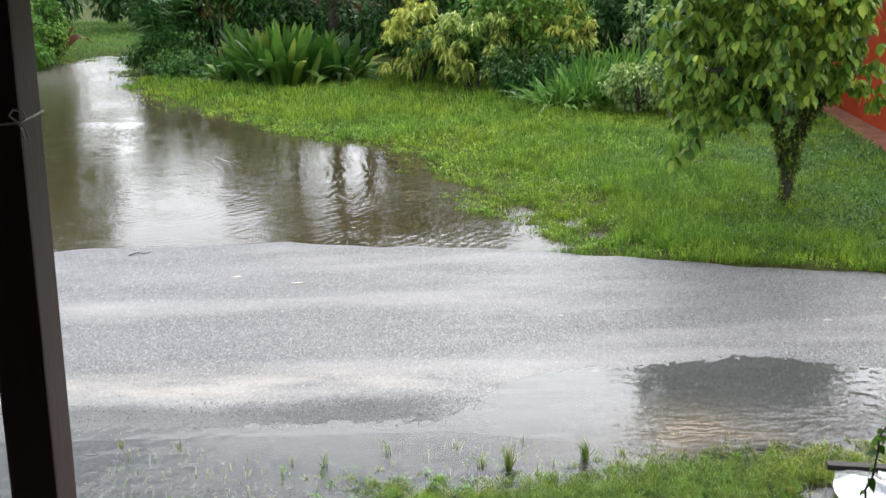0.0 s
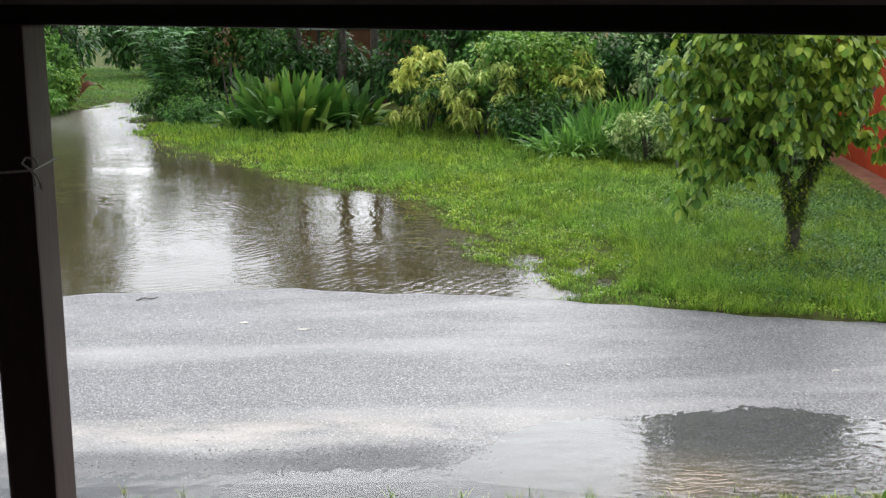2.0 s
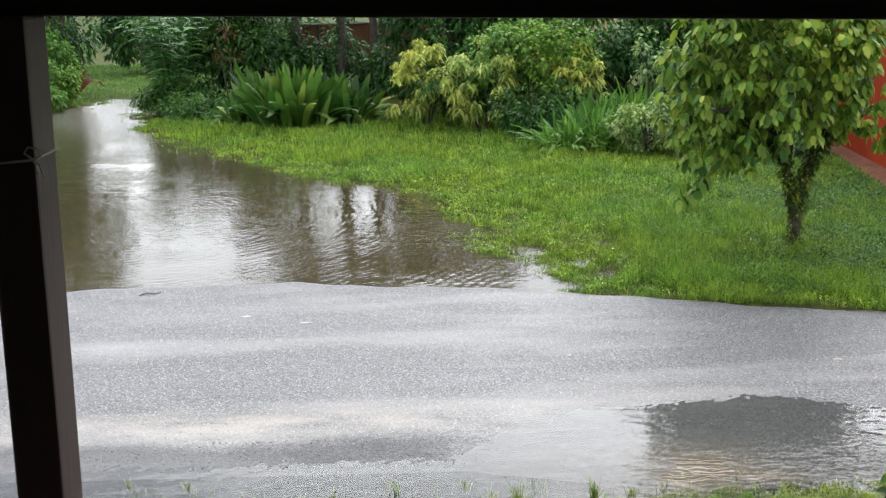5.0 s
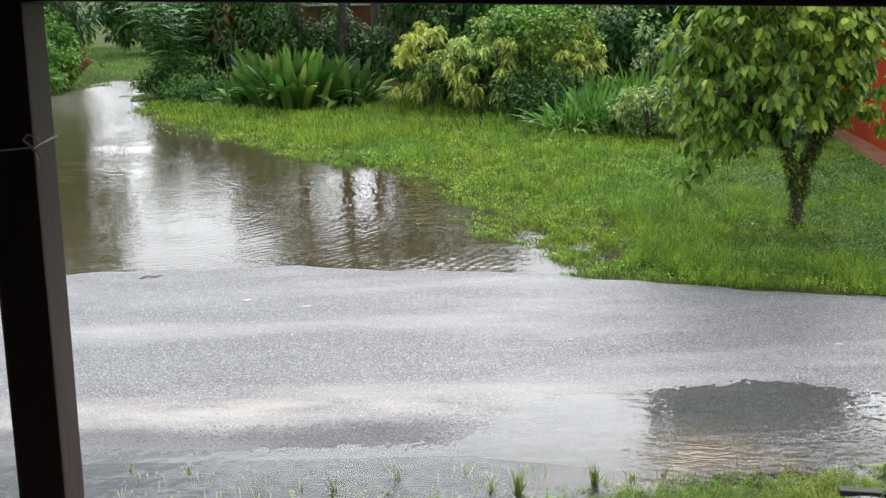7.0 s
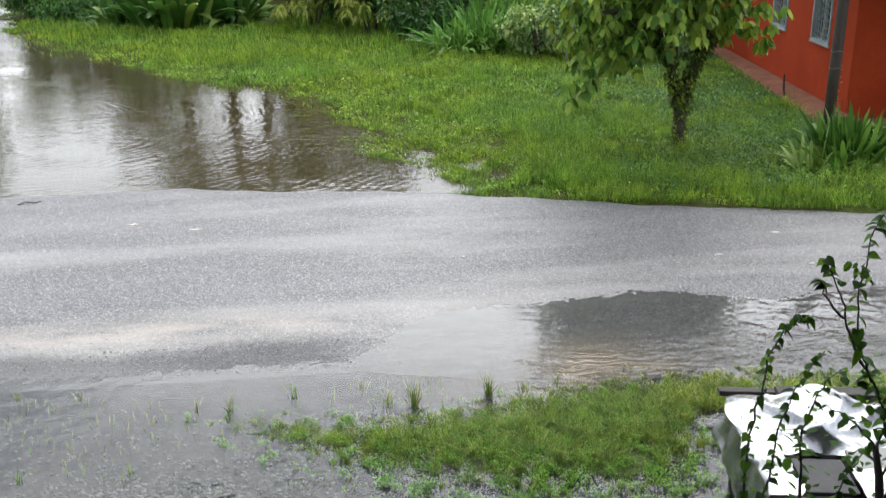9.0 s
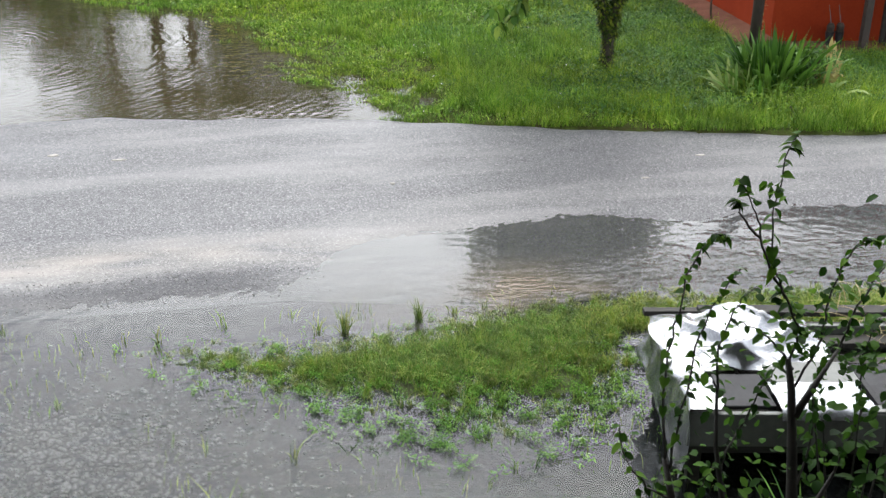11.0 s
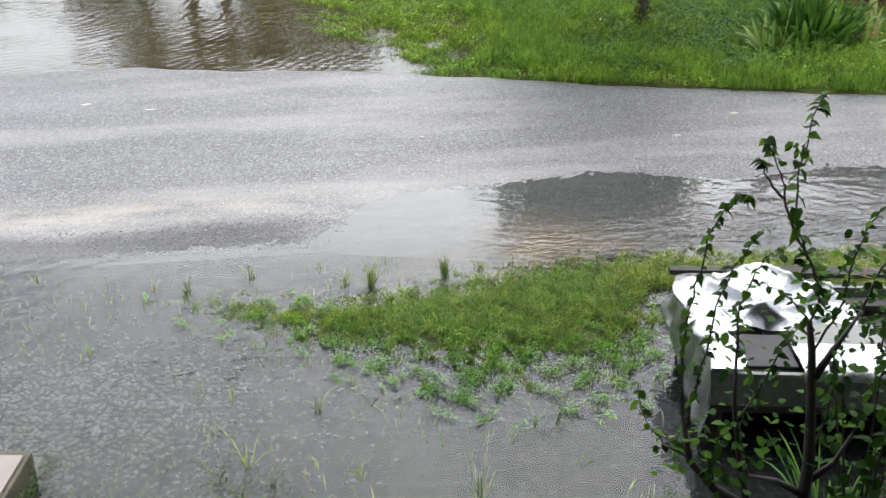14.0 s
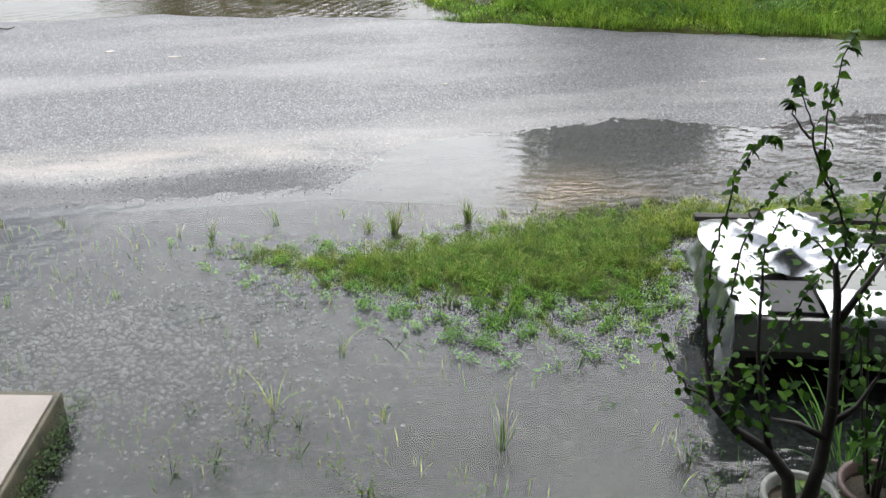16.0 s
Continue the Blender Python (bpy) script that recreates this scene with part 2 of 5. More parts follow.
    l.new(b.outputs[0], gloss.inputs["Normal"])
    l.new(b.outputs[0], fres.inputs["Normal"])
    l.new(fres.outputs[0], top.inputs[0])
    l.new(body.outputs[0], top.inputs[1])
    l.new(gloss.outputs[0], top.inputs[2])
    l.new(top.outputs[0], n["Material Output"].inputs["Surface"])
    return m


ASPHALT, GROUND, WATER = asphalt_material(), ground_material(), water_material()
BARK = worn("bark", (0.02, 0.015, 0.011), (0.07, 0.055, 0.04), 8, 0.8, 60, 0.8, 0.02)
DARK_BARK = worn("wet_dark_bark", (0.008, 0.007, 0.005), (0.024, 0.02, 0.016), 10, 0.7, 80, 0.6, 0.005)
PAINTED_WOOD = worn("brown_painted_wood", (0.055, 0.029, 0.027), (0.09, 0.05, 0.047), 5, 0.55, 60, 0.35, 0.004, (1, 1, 0.15))
BEAM_WOOD = worn("dark_beam_wood", (0.02, 0.015, 0.013), (0.04, 0.03, 0.027), 4, 0.6, 50, 0.3, 0.004, (0.2, 1, 1))
# boards toned dark so the unseen veranda interior stays in shade
SHADE_BOARDS = worn("shade_darkened_boards", (0.035, 0.025, 0.02), (0.06, 0.045, 0.036), 1.5, 0.8, 40, 0.2, 0.004)
CONCRETE = worn("wet_concrete", (0.2, 0.19, 0.165), (0.36, 0.34, 0.3), 4, 0.6, 70, 0.4, 0.005)
MOSSY = worn("mossy_concrete", (0.022, 0.024, 0.011), (0.075, 0.064, 0.038), 7, 0.7, 50, 0.5, 0.008)
PAD_TOP = worn("pinkish_screed", (0.15, 0.125, 0.108), (0.22, 0.19, 0.165), 3, 0.55, 60, 0.2, 0.003)
RED_WALL = worn("orange_red_plaster", (0.2, 0.024, 0.007), (0.26, 0.036, 0.011), 1.2, 0.9, 30, 0.2, 0.006, spec=0.08)
APRON = worn("terracotta_apron", (0.1, 0.04, 0.025), (0.18, 0.082, 0.053), 2.5, 0.9, 40, 0.4, 0.01, spec=0.1)
SHED_WOOD = worn("rust_orange_boards", (0.09, 0.032, 0.014), (0.2, 0.075, 0.032), 3, 0.8, 40, 0.3, 0.005, (1, 1, 0.2))
ZINC = worn("weathered_zinc", (0.25, 0.26, 0.27), (0.42, 0.43, 0.44), 1.5, 0.5, 30, 0.2, 0.004, metal=0.6)
POLE_WOOD = worn("tarred_pole_wood", (0.02, 0.015, 0.012), (0.06, 0.043, 0.034), 6, 0.7, 60, 0.5, 0.01, (1, 1, 0.2))
GREY_PAINT = worn("pale_window_paint", (0.16, 0.18, 0.19), (0.26, 0.28, 0.29), 4, 0.5, 40, 0.15, 0.002)
SILVER = worn("wrinkled_silver_sheet", (0.22, 0.23, 0.24), (0.4, 0.41, 0.42), 6, 0.27, 13, 0.55, 0.012, metal=0.9)
SKIRT = worn("grey_green_sheet", (0.05, 0.056, 0.047), (0.1, 0.107, 0.094), 3, 0.45, 30, 0.25, 0.006)
OLD_PLANK = worn("wet_old_plank", (0.022, 0.022, 0.02), (0.06, 0.057, 0.05), 4, 0.7, 50, 0.5, 0.006, (0.25, 1, 1), spec=0.15)
# brick tone halved to carry the shade the pillar stands in
BRICK_MAT = worn("pale_pillar_brick", (0.11, 0.08, 0.068), (0.22, 0.165, 0.14), 6, 0.7, 60, 0.4, 0.004)
POT_GREY = worn("grey_cement_pot", (0.075, 0.078, 0.068), (0.16, 0.165, 0.148), 9, 0.6, 60, 0.4, 0.004)
POT_RED = worn("red_clay_pot", (0.035, 0.018, 0.013), (0.075, 0.038, 0.027), 9, 0.6, 60, 0.4, 0.004)
SOIL = worn("dark_soil", (0.02, 0.016, 0.01), (0.06, 0.048, 0.03), 20, 0.9, 90, 0.8, 0.02)
STRING = worn("white_string", (0.6, 0.58, 0.54), (0.75, 0.73, 0.7), 40, 0.7, 200, 0.3, 0.001)
BLACK = worn("black_plastic", (0.012, 0.012, 0.013), (0.03, 0.03, 0.032), 6, 0.6, 50, 0.2, 0.002, spec=0.2)
GLASS, gn, gl, gp = nodes_of("louvre_glass")
gp.inputs["Base Color"].default_value, gp.inputs["Roughness"].default_value = (0.12, 0.14, 0.16, 1), 0.08

TREE_LEAF = leafy("broad_tree_leaves", [(0.035, 0.09, 0.012), (0.1, 0.21, 0.022), (0.22, 0.34, 0.036), (0.38, 0.46, 0.062), (0.12, 0.24, 0.024), (0.31, 0.38, 0.052), (0.055, 0.12, 0.016)], 0.32)
COVER_LEAF = leafy("ground_cover_leaves", [(0.03, 0.085, 0.02), (0.06, 0.15, 0.032), (0.09, 0.2, 0.045), (0.14, 0.26, 0.065)], 0.45, mottle=5.0, deep=0.55)
CREEPER_LEAF = leafy("creeper_leaves", [(0.015, 0.03, 0.008), (0.035, 0.07, 0.012), (0.08, 0.13, 0.02), (0.26, 0.33, 0.045)], 0.45)
YELLOW_LEAF = leafy("yellow_green_leaves", [(0.14, 0.24, 0.035), (0.36, 0.47, 0.08), (0.58, 0.62, 0.18), (0.52, 0.56, 0.13), (0.26, 0.38, 0.06)], 0.45)
GREEN_LEAF = leafy("mid_green_leaves", [(0.025, 0.075, 0.012), (0.06, 0.16, 0.024), (0.13, 0.27, 0.045)], 0.4)
VINE_GREEN = leafy("bright_vine_leaves", [(0.04, 0.11, 0.016), (0.1, 0.23, 0.03), (0.18, 0.34, 0.05), (0.26, 0.4, 0.07)], 0.4)
PALE_GREEN = leafy("pale_banana_leaves", [(0.2, 0.36, 0.08), (0.28, 0.45, 0.12)], 0.45)
FROND_LEAF = leafy("dark_frond_leaves", [(0.03, 0.1, 0.022), (0.08, 0.22, 0.048), (0.17, 0.36, 0.085)], 0.35)
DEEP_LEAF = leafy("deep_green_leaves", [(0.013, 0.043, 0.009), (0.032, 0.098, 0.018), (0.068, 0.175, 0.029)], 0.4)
STRAP_LEAF = leafy("glossy_strap_leaves", [(0.02, 0.065, 0.01), (0.05, 0.13, 0.018), (0.12, 0.24, 0.035), (0.035, 0.1, 0.014), (0.22, 0.31, 0.055)], 0.32)
CLUMP_LEAF = leafy("dark_clump_leaves", [(0.022, 0.065, 0.01), (0.05, 0.13, 0.018), (0.12, 0.24, 0.035), (0.035, 0.1, 0.014)], 0.36)
SHRUB_LEAF = leafy("heart_shaped_leaves", [(0.01, 0.03, 0.005), (0.02, 0.058, 0.008), (0.04, 0.105, 0.012), (0.08, 0.17, 0.022)], 0.42, 0.4, spec=0.06)
PALE_LEAF = leafy("pale_variegated_leaves", [(0.16, 0.28, 0.08), (0.42, 0.52, 0.22), (0.1, 0.2, 0.04), (0.2, 0.34, 0.09)], 0.45)
TALL_GRASS = leafy("tall_grass_blades", [(0.05, 0.125, 0.018), (0.11, 0.25, 0.035), (0.2, 0.36, 0.06)], 0.4)
LAWN = leafy("lawn_blades", [(0.06, 0.125, 0.014), (0.125, 0.25, 0.024), (0.2, 0.35, 0.036), (0.29, 0.43, 0.055), (0.36, 0.44, 0.09)], 0.5, mottle=4.5, deep=0.5)
MEADOW = leafy("meadow_blades", [(0.1, 0.2, 0.045), (0.15, 0.28, 0.06), (0.19, 0.32, 0.075)], 0.5)
PATCH_GRASS = leafy("verge_grass_blades", [(0.055, 0.115, 0.018), (0.13, 0.24, 0.034), (0.22, 0.33, 0.052), (0.33, 0.39, 0.09), (0.31, 0.28, 0.095)], 0.5, mottle=7.0, deep=0.5)
VERGE_LEAF = leafy("verge_creeper_leaves", [(0.045, 0.12, 0.016), (0.1, 0.24, 0.03), (0.16, 0.33, 0.045), (0.22, 0.38, 0.06)], 0.45, mottle=9.0, deep=0.5, spec=0.05)
WEED_LEAF = leafy("dull_weed_leaves", [(0.025, 0.045, 0.018), (0.045, 0.08, 0.025), (0.08, 0.13, 0.04), (0.07, 0.06, 0.03)], 0.45, spec=0.08)
VINE_LEAF = leafy("shrub_leaves", [(0.01, 0.03, 0.006), (0.022, 0.06, 0.008), (0.05, 0.115, 0.014)], 0.42, spec=0.05)
DRY_LEAF = leafy("dry_yellow_leaves", [(0.4, 0.32, 0.12), (0.5, 0.42, 0.2), (0.3, 0.2, 0.08)], 0.6)
RUST_LEAF = leafy("rust_leaves", [(0.13, 0.045, 0.02), (0.17, 0.1, 0.035)], 0.5)

# ---- mesh helpers ----
rng = np.random.default_rng(7)


def raw_mesh(name, verts, faces, smooth=False):
    """A mesh from arrays: verts (n, 3) and faces (m, k) of one size."""
    verts, faces = np.asarray(verts, np.float32), np.asarray(faces, np.int32)
    me = bpy.data.meshes.new(name)
    me.vertices.add(len(verts))
    me.vertices.foreach_set("co", verts.ravel())
    k = faces.shape[1]
    me.loops.add(faces.size)
    me.loops.foreach_set("vertex_index", faces.ravel())
    me.polygons.add(len(faces))
    me.polygons.foreach_set("loop_start", np.arange(0, faces.size, k, dtype=np.int32))
    me.update(calc_edges=True)
    if smooth:
        me.polygons.foreach_set("use_smooth", np.ones(len(faces), bool))
    return me


def put(name, me, material, parent=None, label="", category="", group="", kind=""):
    ob = new(name, me)
    me.materials.append(material)
    if parent is not None:
        ob.parent = parent
    return tagged(ob, label, category, group, kind)


def part(name, bm, material, parent=None, label="", smooth=False):
    me = bpy.data.meshes.new(name)
    bmesh.ops.recalc_face_normals(bm, faces=bm.faces)
    bm.to_mesh(me)
    bm.free()
    if smooth:
        me.polygons.foreach_set("use_smooth", np.ones(len(me.polygons), bool))
    return put(name, me, material, parent, label)


def thing(name, at, label, category, group="", kind="", rz=0.0):
    ob = new(name)
    ob.matrix_world = pose(*at, 0, 0, rz)
    return tagged(ob, label, category, group, kind)


def box(x0, x1, y0, y1, z0, z1, bevel=0.0, bm=None, m=None):
    own = bmesh.new()
    bmesh.ops.create_cube(own, size=1, matrix=Matrix.Translation(((x0 + x1) / 2, (y0 + y1) / 2, (z0 + z1) / 2)) @ Matrix.Diagonal((x1 - x0, y1 - y0, z1 - z0, 1)))
    if bevel:
        bmesh.ops.bevel(own, geom=own.edges[:], offset=bevel, segments=2, affect="EDGES", profile=0.6)
    if m is not None:
        bmesh.ops.transform(own, matrix=m, verts=own.verts[:])
    return own


def tube(points, radii, sides=7):
    """A tapered limb through the points."""
    pts = [Vector(p) for p in points]
    bm, rings = bmesh.new(), []
    for k, p in enumerate(pts):
        way = (pts[min(k + 1, len(pts) - 1)] - pts[max(k - 1, 0)]).normalized()
        side = way.orthogonal().normalized()
        other = way.cross(side)
        rings.append([bm.verts.new(p + radii[k] * (math.cos(a) * side + math.sin(a) * other)) for a in [2 * math.pi * j / sides for j in range(sides)]])
    for a, b in zip(rings, rings[1:]):
        # the ring of b that lies closest to a starts the strip
        shift = min(range(sides), key=lambda s: sum((a[j].co - b[(j + s) % sides].co).length for j in range(sides)))
        for j in range(sides):
            bm.faces.new((a[j], a[(j + 1) % sides], b[(j + 1 + shift) % sides], b[(j + shift) % sides]))
    bm.faces.new(rings[0])
    bm.faces.new(rings[-1])
    return bm


def lathe(profile, sides=28):
    bm, rings = bmesh.new(), []
    for r, z in profile:
        rings.append([bm.verts.new((r * math.cos(2 * math.pi * j / sides), r * math.sin(2 * math.pi * j / sides), z)) for j in range(sides)])
    for a, b in zip(rings, rings[1:]):
        for j in range(sides):
            bm.faces.new((a[j], a[(j + 1) % sides], b[(j + 1) % sides], b[j]))
    bm.faces.new(rings[0])
    bm.faces.new(rings[-1])
    return bm


def unit(v):
    return v / np.maximum(np.linalg.norm(v, axis=-1, keepdims=True), 1e-6)


def leaf_mesh(name, base, way, length, width, droop=0.3):
    """Folded leaves with a midrib: five points and four triangles each."""
    n = len(base)
    way = unit(np.asarray(way, float))
    length, width = np.broadcast_to(length, n)[:, None], np.broadcast_to(width, n)[:, None]
    side = unit(np.cross(way, np.array([0, 0, 1.0]) + rng.normal(0, 0.35, (n, 3))))
    up = np.cross(side, way)
    mid = base + way * length * 0.45 - up * width * 0.12
    tip = base + way * length + np.array([0, 0, -1.0]) * length * droop
    v = np.stack([base, mid + side * width / 2 + up * width * 0.12, mid, mid - side * width / 2 + up * width * 0.12, tip], 1).reshape(-1, 3)
    f = np.array([[0, 2, 1], [0, 3, 2], [1, 2, 4], [2, 3, 4]])
    return raw_mesh(name, v, (f[None] + 5 * np.arange(n)[:, None, None]).reshape(-1, 3))


def ovate_mesh(name, base, way, length, width, droop=0.3):
    """Rounded pointed leaves, folded along the midrib: eight points and eight triangles each."""
    n = len(base)
    way = unit(np.asarray(way, float))
    length, width = np.broadcast_to(length, n)[:, None], np.broadcast_to(width, n)[:, None]
    side = unit(np.cross(way, np.array([0, 0, 1.0]) + rng.normal(0, 0.35, (n, 3))))
    up = np.cross(side, way)
    fall = np.array([0, 0, -1.0]) * length * droop
    rows = [base]
    for s, w in ((0.28, 0.43), (0.72, 0.44)):
        mid = base + way * length * s + fall * s**2
        rows += [mid + side * width * w + up * width * 0.1, mid, mid - side * width * w + up * width * 0.1]
    rows.append(base + way * length + fall)
    f = np.array([[0, 2, 1], [0, 3, 2], [1, 2, 5], [1, 5, 4], [2, 3, 6], [2, 6, 5], [4, 5, 7], [5, 6, 7]])
    return raw_mesh(name, np.stack(rows, 1).reshape(-1, 3), (f[None] + 8 * np.arange(n)[:, None, None]).reshape(-1, 3), True)


def strap_mesh(name, base, way, length, width, droop=0.6, segs=4, lift=0.0):
    """Long bending blades, widest below the middle, folded to a point."""
    n = len(base)
    way = unit(np.asarray(way, float))
    length, width = np.broadcast_to(length, n)[:, None], np.broadcast_to(width, n)[:, None]
    droop = np.broadcast_to(droop, n)[:, None]
    side = unit(np.cross(way, np.array([0, 0, 1.0]) + rng.normal(0, 0.25, (n, 3))))
    rows = []
    for k in range(segs + 1):
        s = k / segs
        w = width * (0.35 + 1.3 * s - 1.65 * s**3) / 1.0
        c = base + way * length * s - np.array([0, 0, 1.0]) * length * droop * s**2.2
        rows += [c + side * w / 2, c - side * w / 2]
    v = np.stack(rows, 1).reshape(-1, 3)
    f = np.array([[2 * k, 2 * k + 1, 2 * k + 3, 2 * k + 2] for k in range(segs)])
    return raw_mesh(name, v, (f[None] + 2 * (segs + 1) * np.arange(n)[:, None, None]).reshape(-1, 4))


def blade_mesh(name, base, height, width, lean=0.35):
    """Grass: one bent blade of three triangles each."""
    n = len(base)
    height, width = np.broadcast_to(height, n)[:, None], np.broadcast_to(width, n)[:, None]
    a = rng.uniform(0, 2 * np.pi, n)
    side = np.stack([np.cos(a), np.sin(a), 0 * a], 1)
    b = rng.uniform(0, 2 * np.pi, n)
    fall = np.stack([np.cos(b), np.sin(b), 0 * b], 1) * np.abs(rng.normal(0, lean, n))[:, None]
    mid = base + height * (fall * 0.35 + np.array([0, 0, 0.62]))
    tip = base + height * (fall + np.array([0, 0, 1.0]))
    v = np.stack([base + side * width / 2, base - side * width / 2, mid + side * width * 0.35, mid - side * width * 0.35, tip], 1).reshape(-1, 3)
    f = np.array([[0, 1, 3], [0, 3, 2], [2, 3, 4]])
    return raw_mesh(name, v, (f[None] + 5 * np.arange(n)[:, None, None]).reshape(-1, 3))


def one_leaf(rows):
    """A single leaf of unit length and width along +y, folded along its midrib and drooping."""
    v, f = [(0, 0.04, 0)], []
    for y, w in rows:
        z = -0.34 * y * y
        v += [(-w, y - 0.08 * (w == 0.36), z + 0.22 * w), (0, max(y, 0.1), z), (w, y - 0.08 * (w == 0.36), z + 0.22 * w)]
    v.append((0, 1.02, -0.36))
    f = [(0, 1, 2), (0, 2, 3)]
    for k in (1, 4, 7):
        f += [(k, k + 3, k + 4), (k, k + 4, k + 1), (k + 1, k + 4, k + 5), (k + 1, k + 5, k + 2)]
    f += [(10, 13, 11), (11, 13, 12)]
    return raw_mesh("leaf", v, f, True)


HEART = ((0.06, 0.36), (0.32, 0.5), (0.62, 0.34), (0.84, 0.13))
OVAL = ((0.1, 0.26), (0.35, 0.48), (0.68, 0.5), (0.93, 0.33))


def leaf_pieces(parent, base, way, length, width, material, shape):
    """Leaves that can be told apart, each an object of its own on one shared mesh."""
    me = one_leaf(shape)
    me.materials.append(material)
    for b, w, l, d in zip(base, unit(np.asarray(way, float)), length, width):
        y = Vector(w)
        x = y.cross(Vector((0, 0, 1)) + Vector(rng.normal(0, 0.35, 3))).normalized()
        z = x.cross(y)
        ob = new("leaf", me)
        ob.parent = parent
        ob.matrix_local = Matrix(((x.x * d, y.x * l, z.x * l, b[0]), (x.y * d, y.y * l, z.y * l, b[1]), (x.z * d, y.z * l, z.z * l, b[2]), (0, 0, 0, 1)))


# ---- the lie of the land ----
ROAD_X = [-60, -4, -3, -1.4, -0.2, 1.4, 2.2, 3.3, 4.7, 6.3, 60]
ROAD_FAR = [10.4, 10.93, 11.06, 11.1, 10.87, 10.57, 10.25, 9.88, 9.46, 9.1, 1.5]
WET_X = [-60, 0.2, 0.45, 0.7, 1.0, 1.47, 1.95, 2.6, 3.34, 3.9, 4.5, 5.2, 60]
WET_Y = [6.45, 6.52, 6.75, 7.12, 7.3, 7.36, 7.44, 7.56, 7.34, 7.26, 7.37, 7.34, 3.5]
NEAR_X = [-60, 0.3, 1.6, 2.6, 4.5, 60]
NEAR_Y = [6.3, 6.35, 6.05, 6.0, 5.8, -3]
BANK_Y = [9, 10.6, 11.3, 12.4, 13.4, 14.5, 15.6, 17.3, 18.0, 19.7, 22.7, 26.6, 29, 33, 37]
BANK_X = [2.0, 1.77, 1.5, 1.42, 1.06, 0.82, 0.44, -0.3, -1.3, -2.5, -5.0, -7.15, -7.9, -9.0, -9.9]
LEFT_Y = [9, 20, 28, 32, 33.4, 37]
LEFT_X = [-19, -16, -12.5, -11.3, -10.9, -10.3]


def wavy(x, y, s, seed=0.0):
    """Cheap smooth noise in about -1 to 1."""
    x, y = x * s + seed, y * s - seed
    return (np.sin(x * 1.7 + 1.3 * np.sin(y * 1.1)) + np.sin(y * 1.9 + 1.7 * np.sin(x * 0.8 + 2)) + np.sin((x + y) * 3.1 + np.sin(x - y))) / 3


def road_z(x, y):
    edge = np.interp(x, WET_X, WET_Y)
    return np.clip((y - edge) * 0.016, -0.035, 0.035) + 0.003 * wavy(x, y, 2.3) * np.clip(np.abs(y - edge) * 2, 0.2, 1)


def patch_in(x, y):
    """How far inside the grassy hump before the flooded yard a place lies."""
    front = np.interp(x, [-0.7, -0.35, 0.1, 0.45, 0.65, 0.9, 1.75, 2.2, 2.35, 2.6, 60], [5.9, 5.6, 5.25, 5.0, 4.75, 4.5, 4.55, 4.75, 5.15, 5.2, 4.4])
    back = np.interp(x, [-0.7, -0.3, 0.25, 1.0, 1.5, 2.1, 2.7, 4.5, 60], [5.7, 5.78, 5.62, 5.75, 5.9, 5.95, 6.0, 5.8, 0])
    return np.minimum(y - front, back - y)


def ground_z(x, y):
    far = np.interp(x, ROAD_X, ROAD_FAR)
    near = np.interp(x, NEAR_X, NEAR_Y)
    right = x - np.interp(y, BANK_Y, BANK_X)
    left = np.interp(y, LEFT_Y, LEFT_X) - x
    out = np.maximum(np.maximum(right, left), (y - 36.5) * 0.8)
    across = np.clip(out * 0.035, -0.09, 0.05) + (0.018 * wavy(x, y, 1.1) + 0.02 * wavy(x, y, 3.7, 2)) * np.clip(1.2 - np.abs(out) / 3, 0.15, 1)
    across = across + 0.12 * np.clip((y - 40) / 30, 0, 1)
    for px, py, r in ((2.2, 11.3, 0.13), (2.45, 12.9, 0.2), (4.3, 12.35, 0.14), (4.85, 12.6, 0.14)):
        across = across - 0.06 * np.exp(-((x - px) ** 2 + (y - py) ** 2 / 2.5) / r**2)
    yard = -0.075 + 0.012 * wavy(x, y, 1.5, 3) + np.clip(patch_in(x, y) * 0.2 + 0.01 + 0.012 * wavy(x, y, 6.0, 2) * np.clip(patch_in(x, y) * 6, 0, 1), 0, 0.07)
    side = 0.2 * np.clip(np.abs(x) / 10 - 2.2, 0, 1)
    z = np.where(y > (far + near) / 2, across, np.minimum(yard + side, np.where(y > near - 0.05, -0.04, 9)))
    under = (y > near + 0.3) & (y < far)
    return np.where(under, np.minimum(z, -0.06), z)


def grid_mesh(name, xs, ys, height):
    gx, gy = np.meshgrid(xs, ys)
    v = np.stack([gx, gy, height(gx, gy)], -1).reshape(-1, 3)
    k = np.arange((len(ys) - 1) * len(xs)).reshape(-1, len(xs))[:, :-1].ravel()
    return raw_mesh(name, v, np.stack([k, k + 1, k + 1 + len(xs), k + len(xs)], 1), True)


xs = np.concatenate([[-900, -300, -120, -60, -35, -25], np.arange(-20, 14, 0.14), [16, 20, 30, 60, 120, 300, 900]])
ys = np.concatenate([[-300, -60, -20, -6, 0], np.arange(1.5, 30, 0.14), np.arange(30, 60, 1.0), [70, 100, 200, 500, 1200]])
put("ground", grid_mesh("ground", xs, ys, ground_z), GROUND, label="soaked green lawn and muddy gravel ground", category="ground", kind="structure")


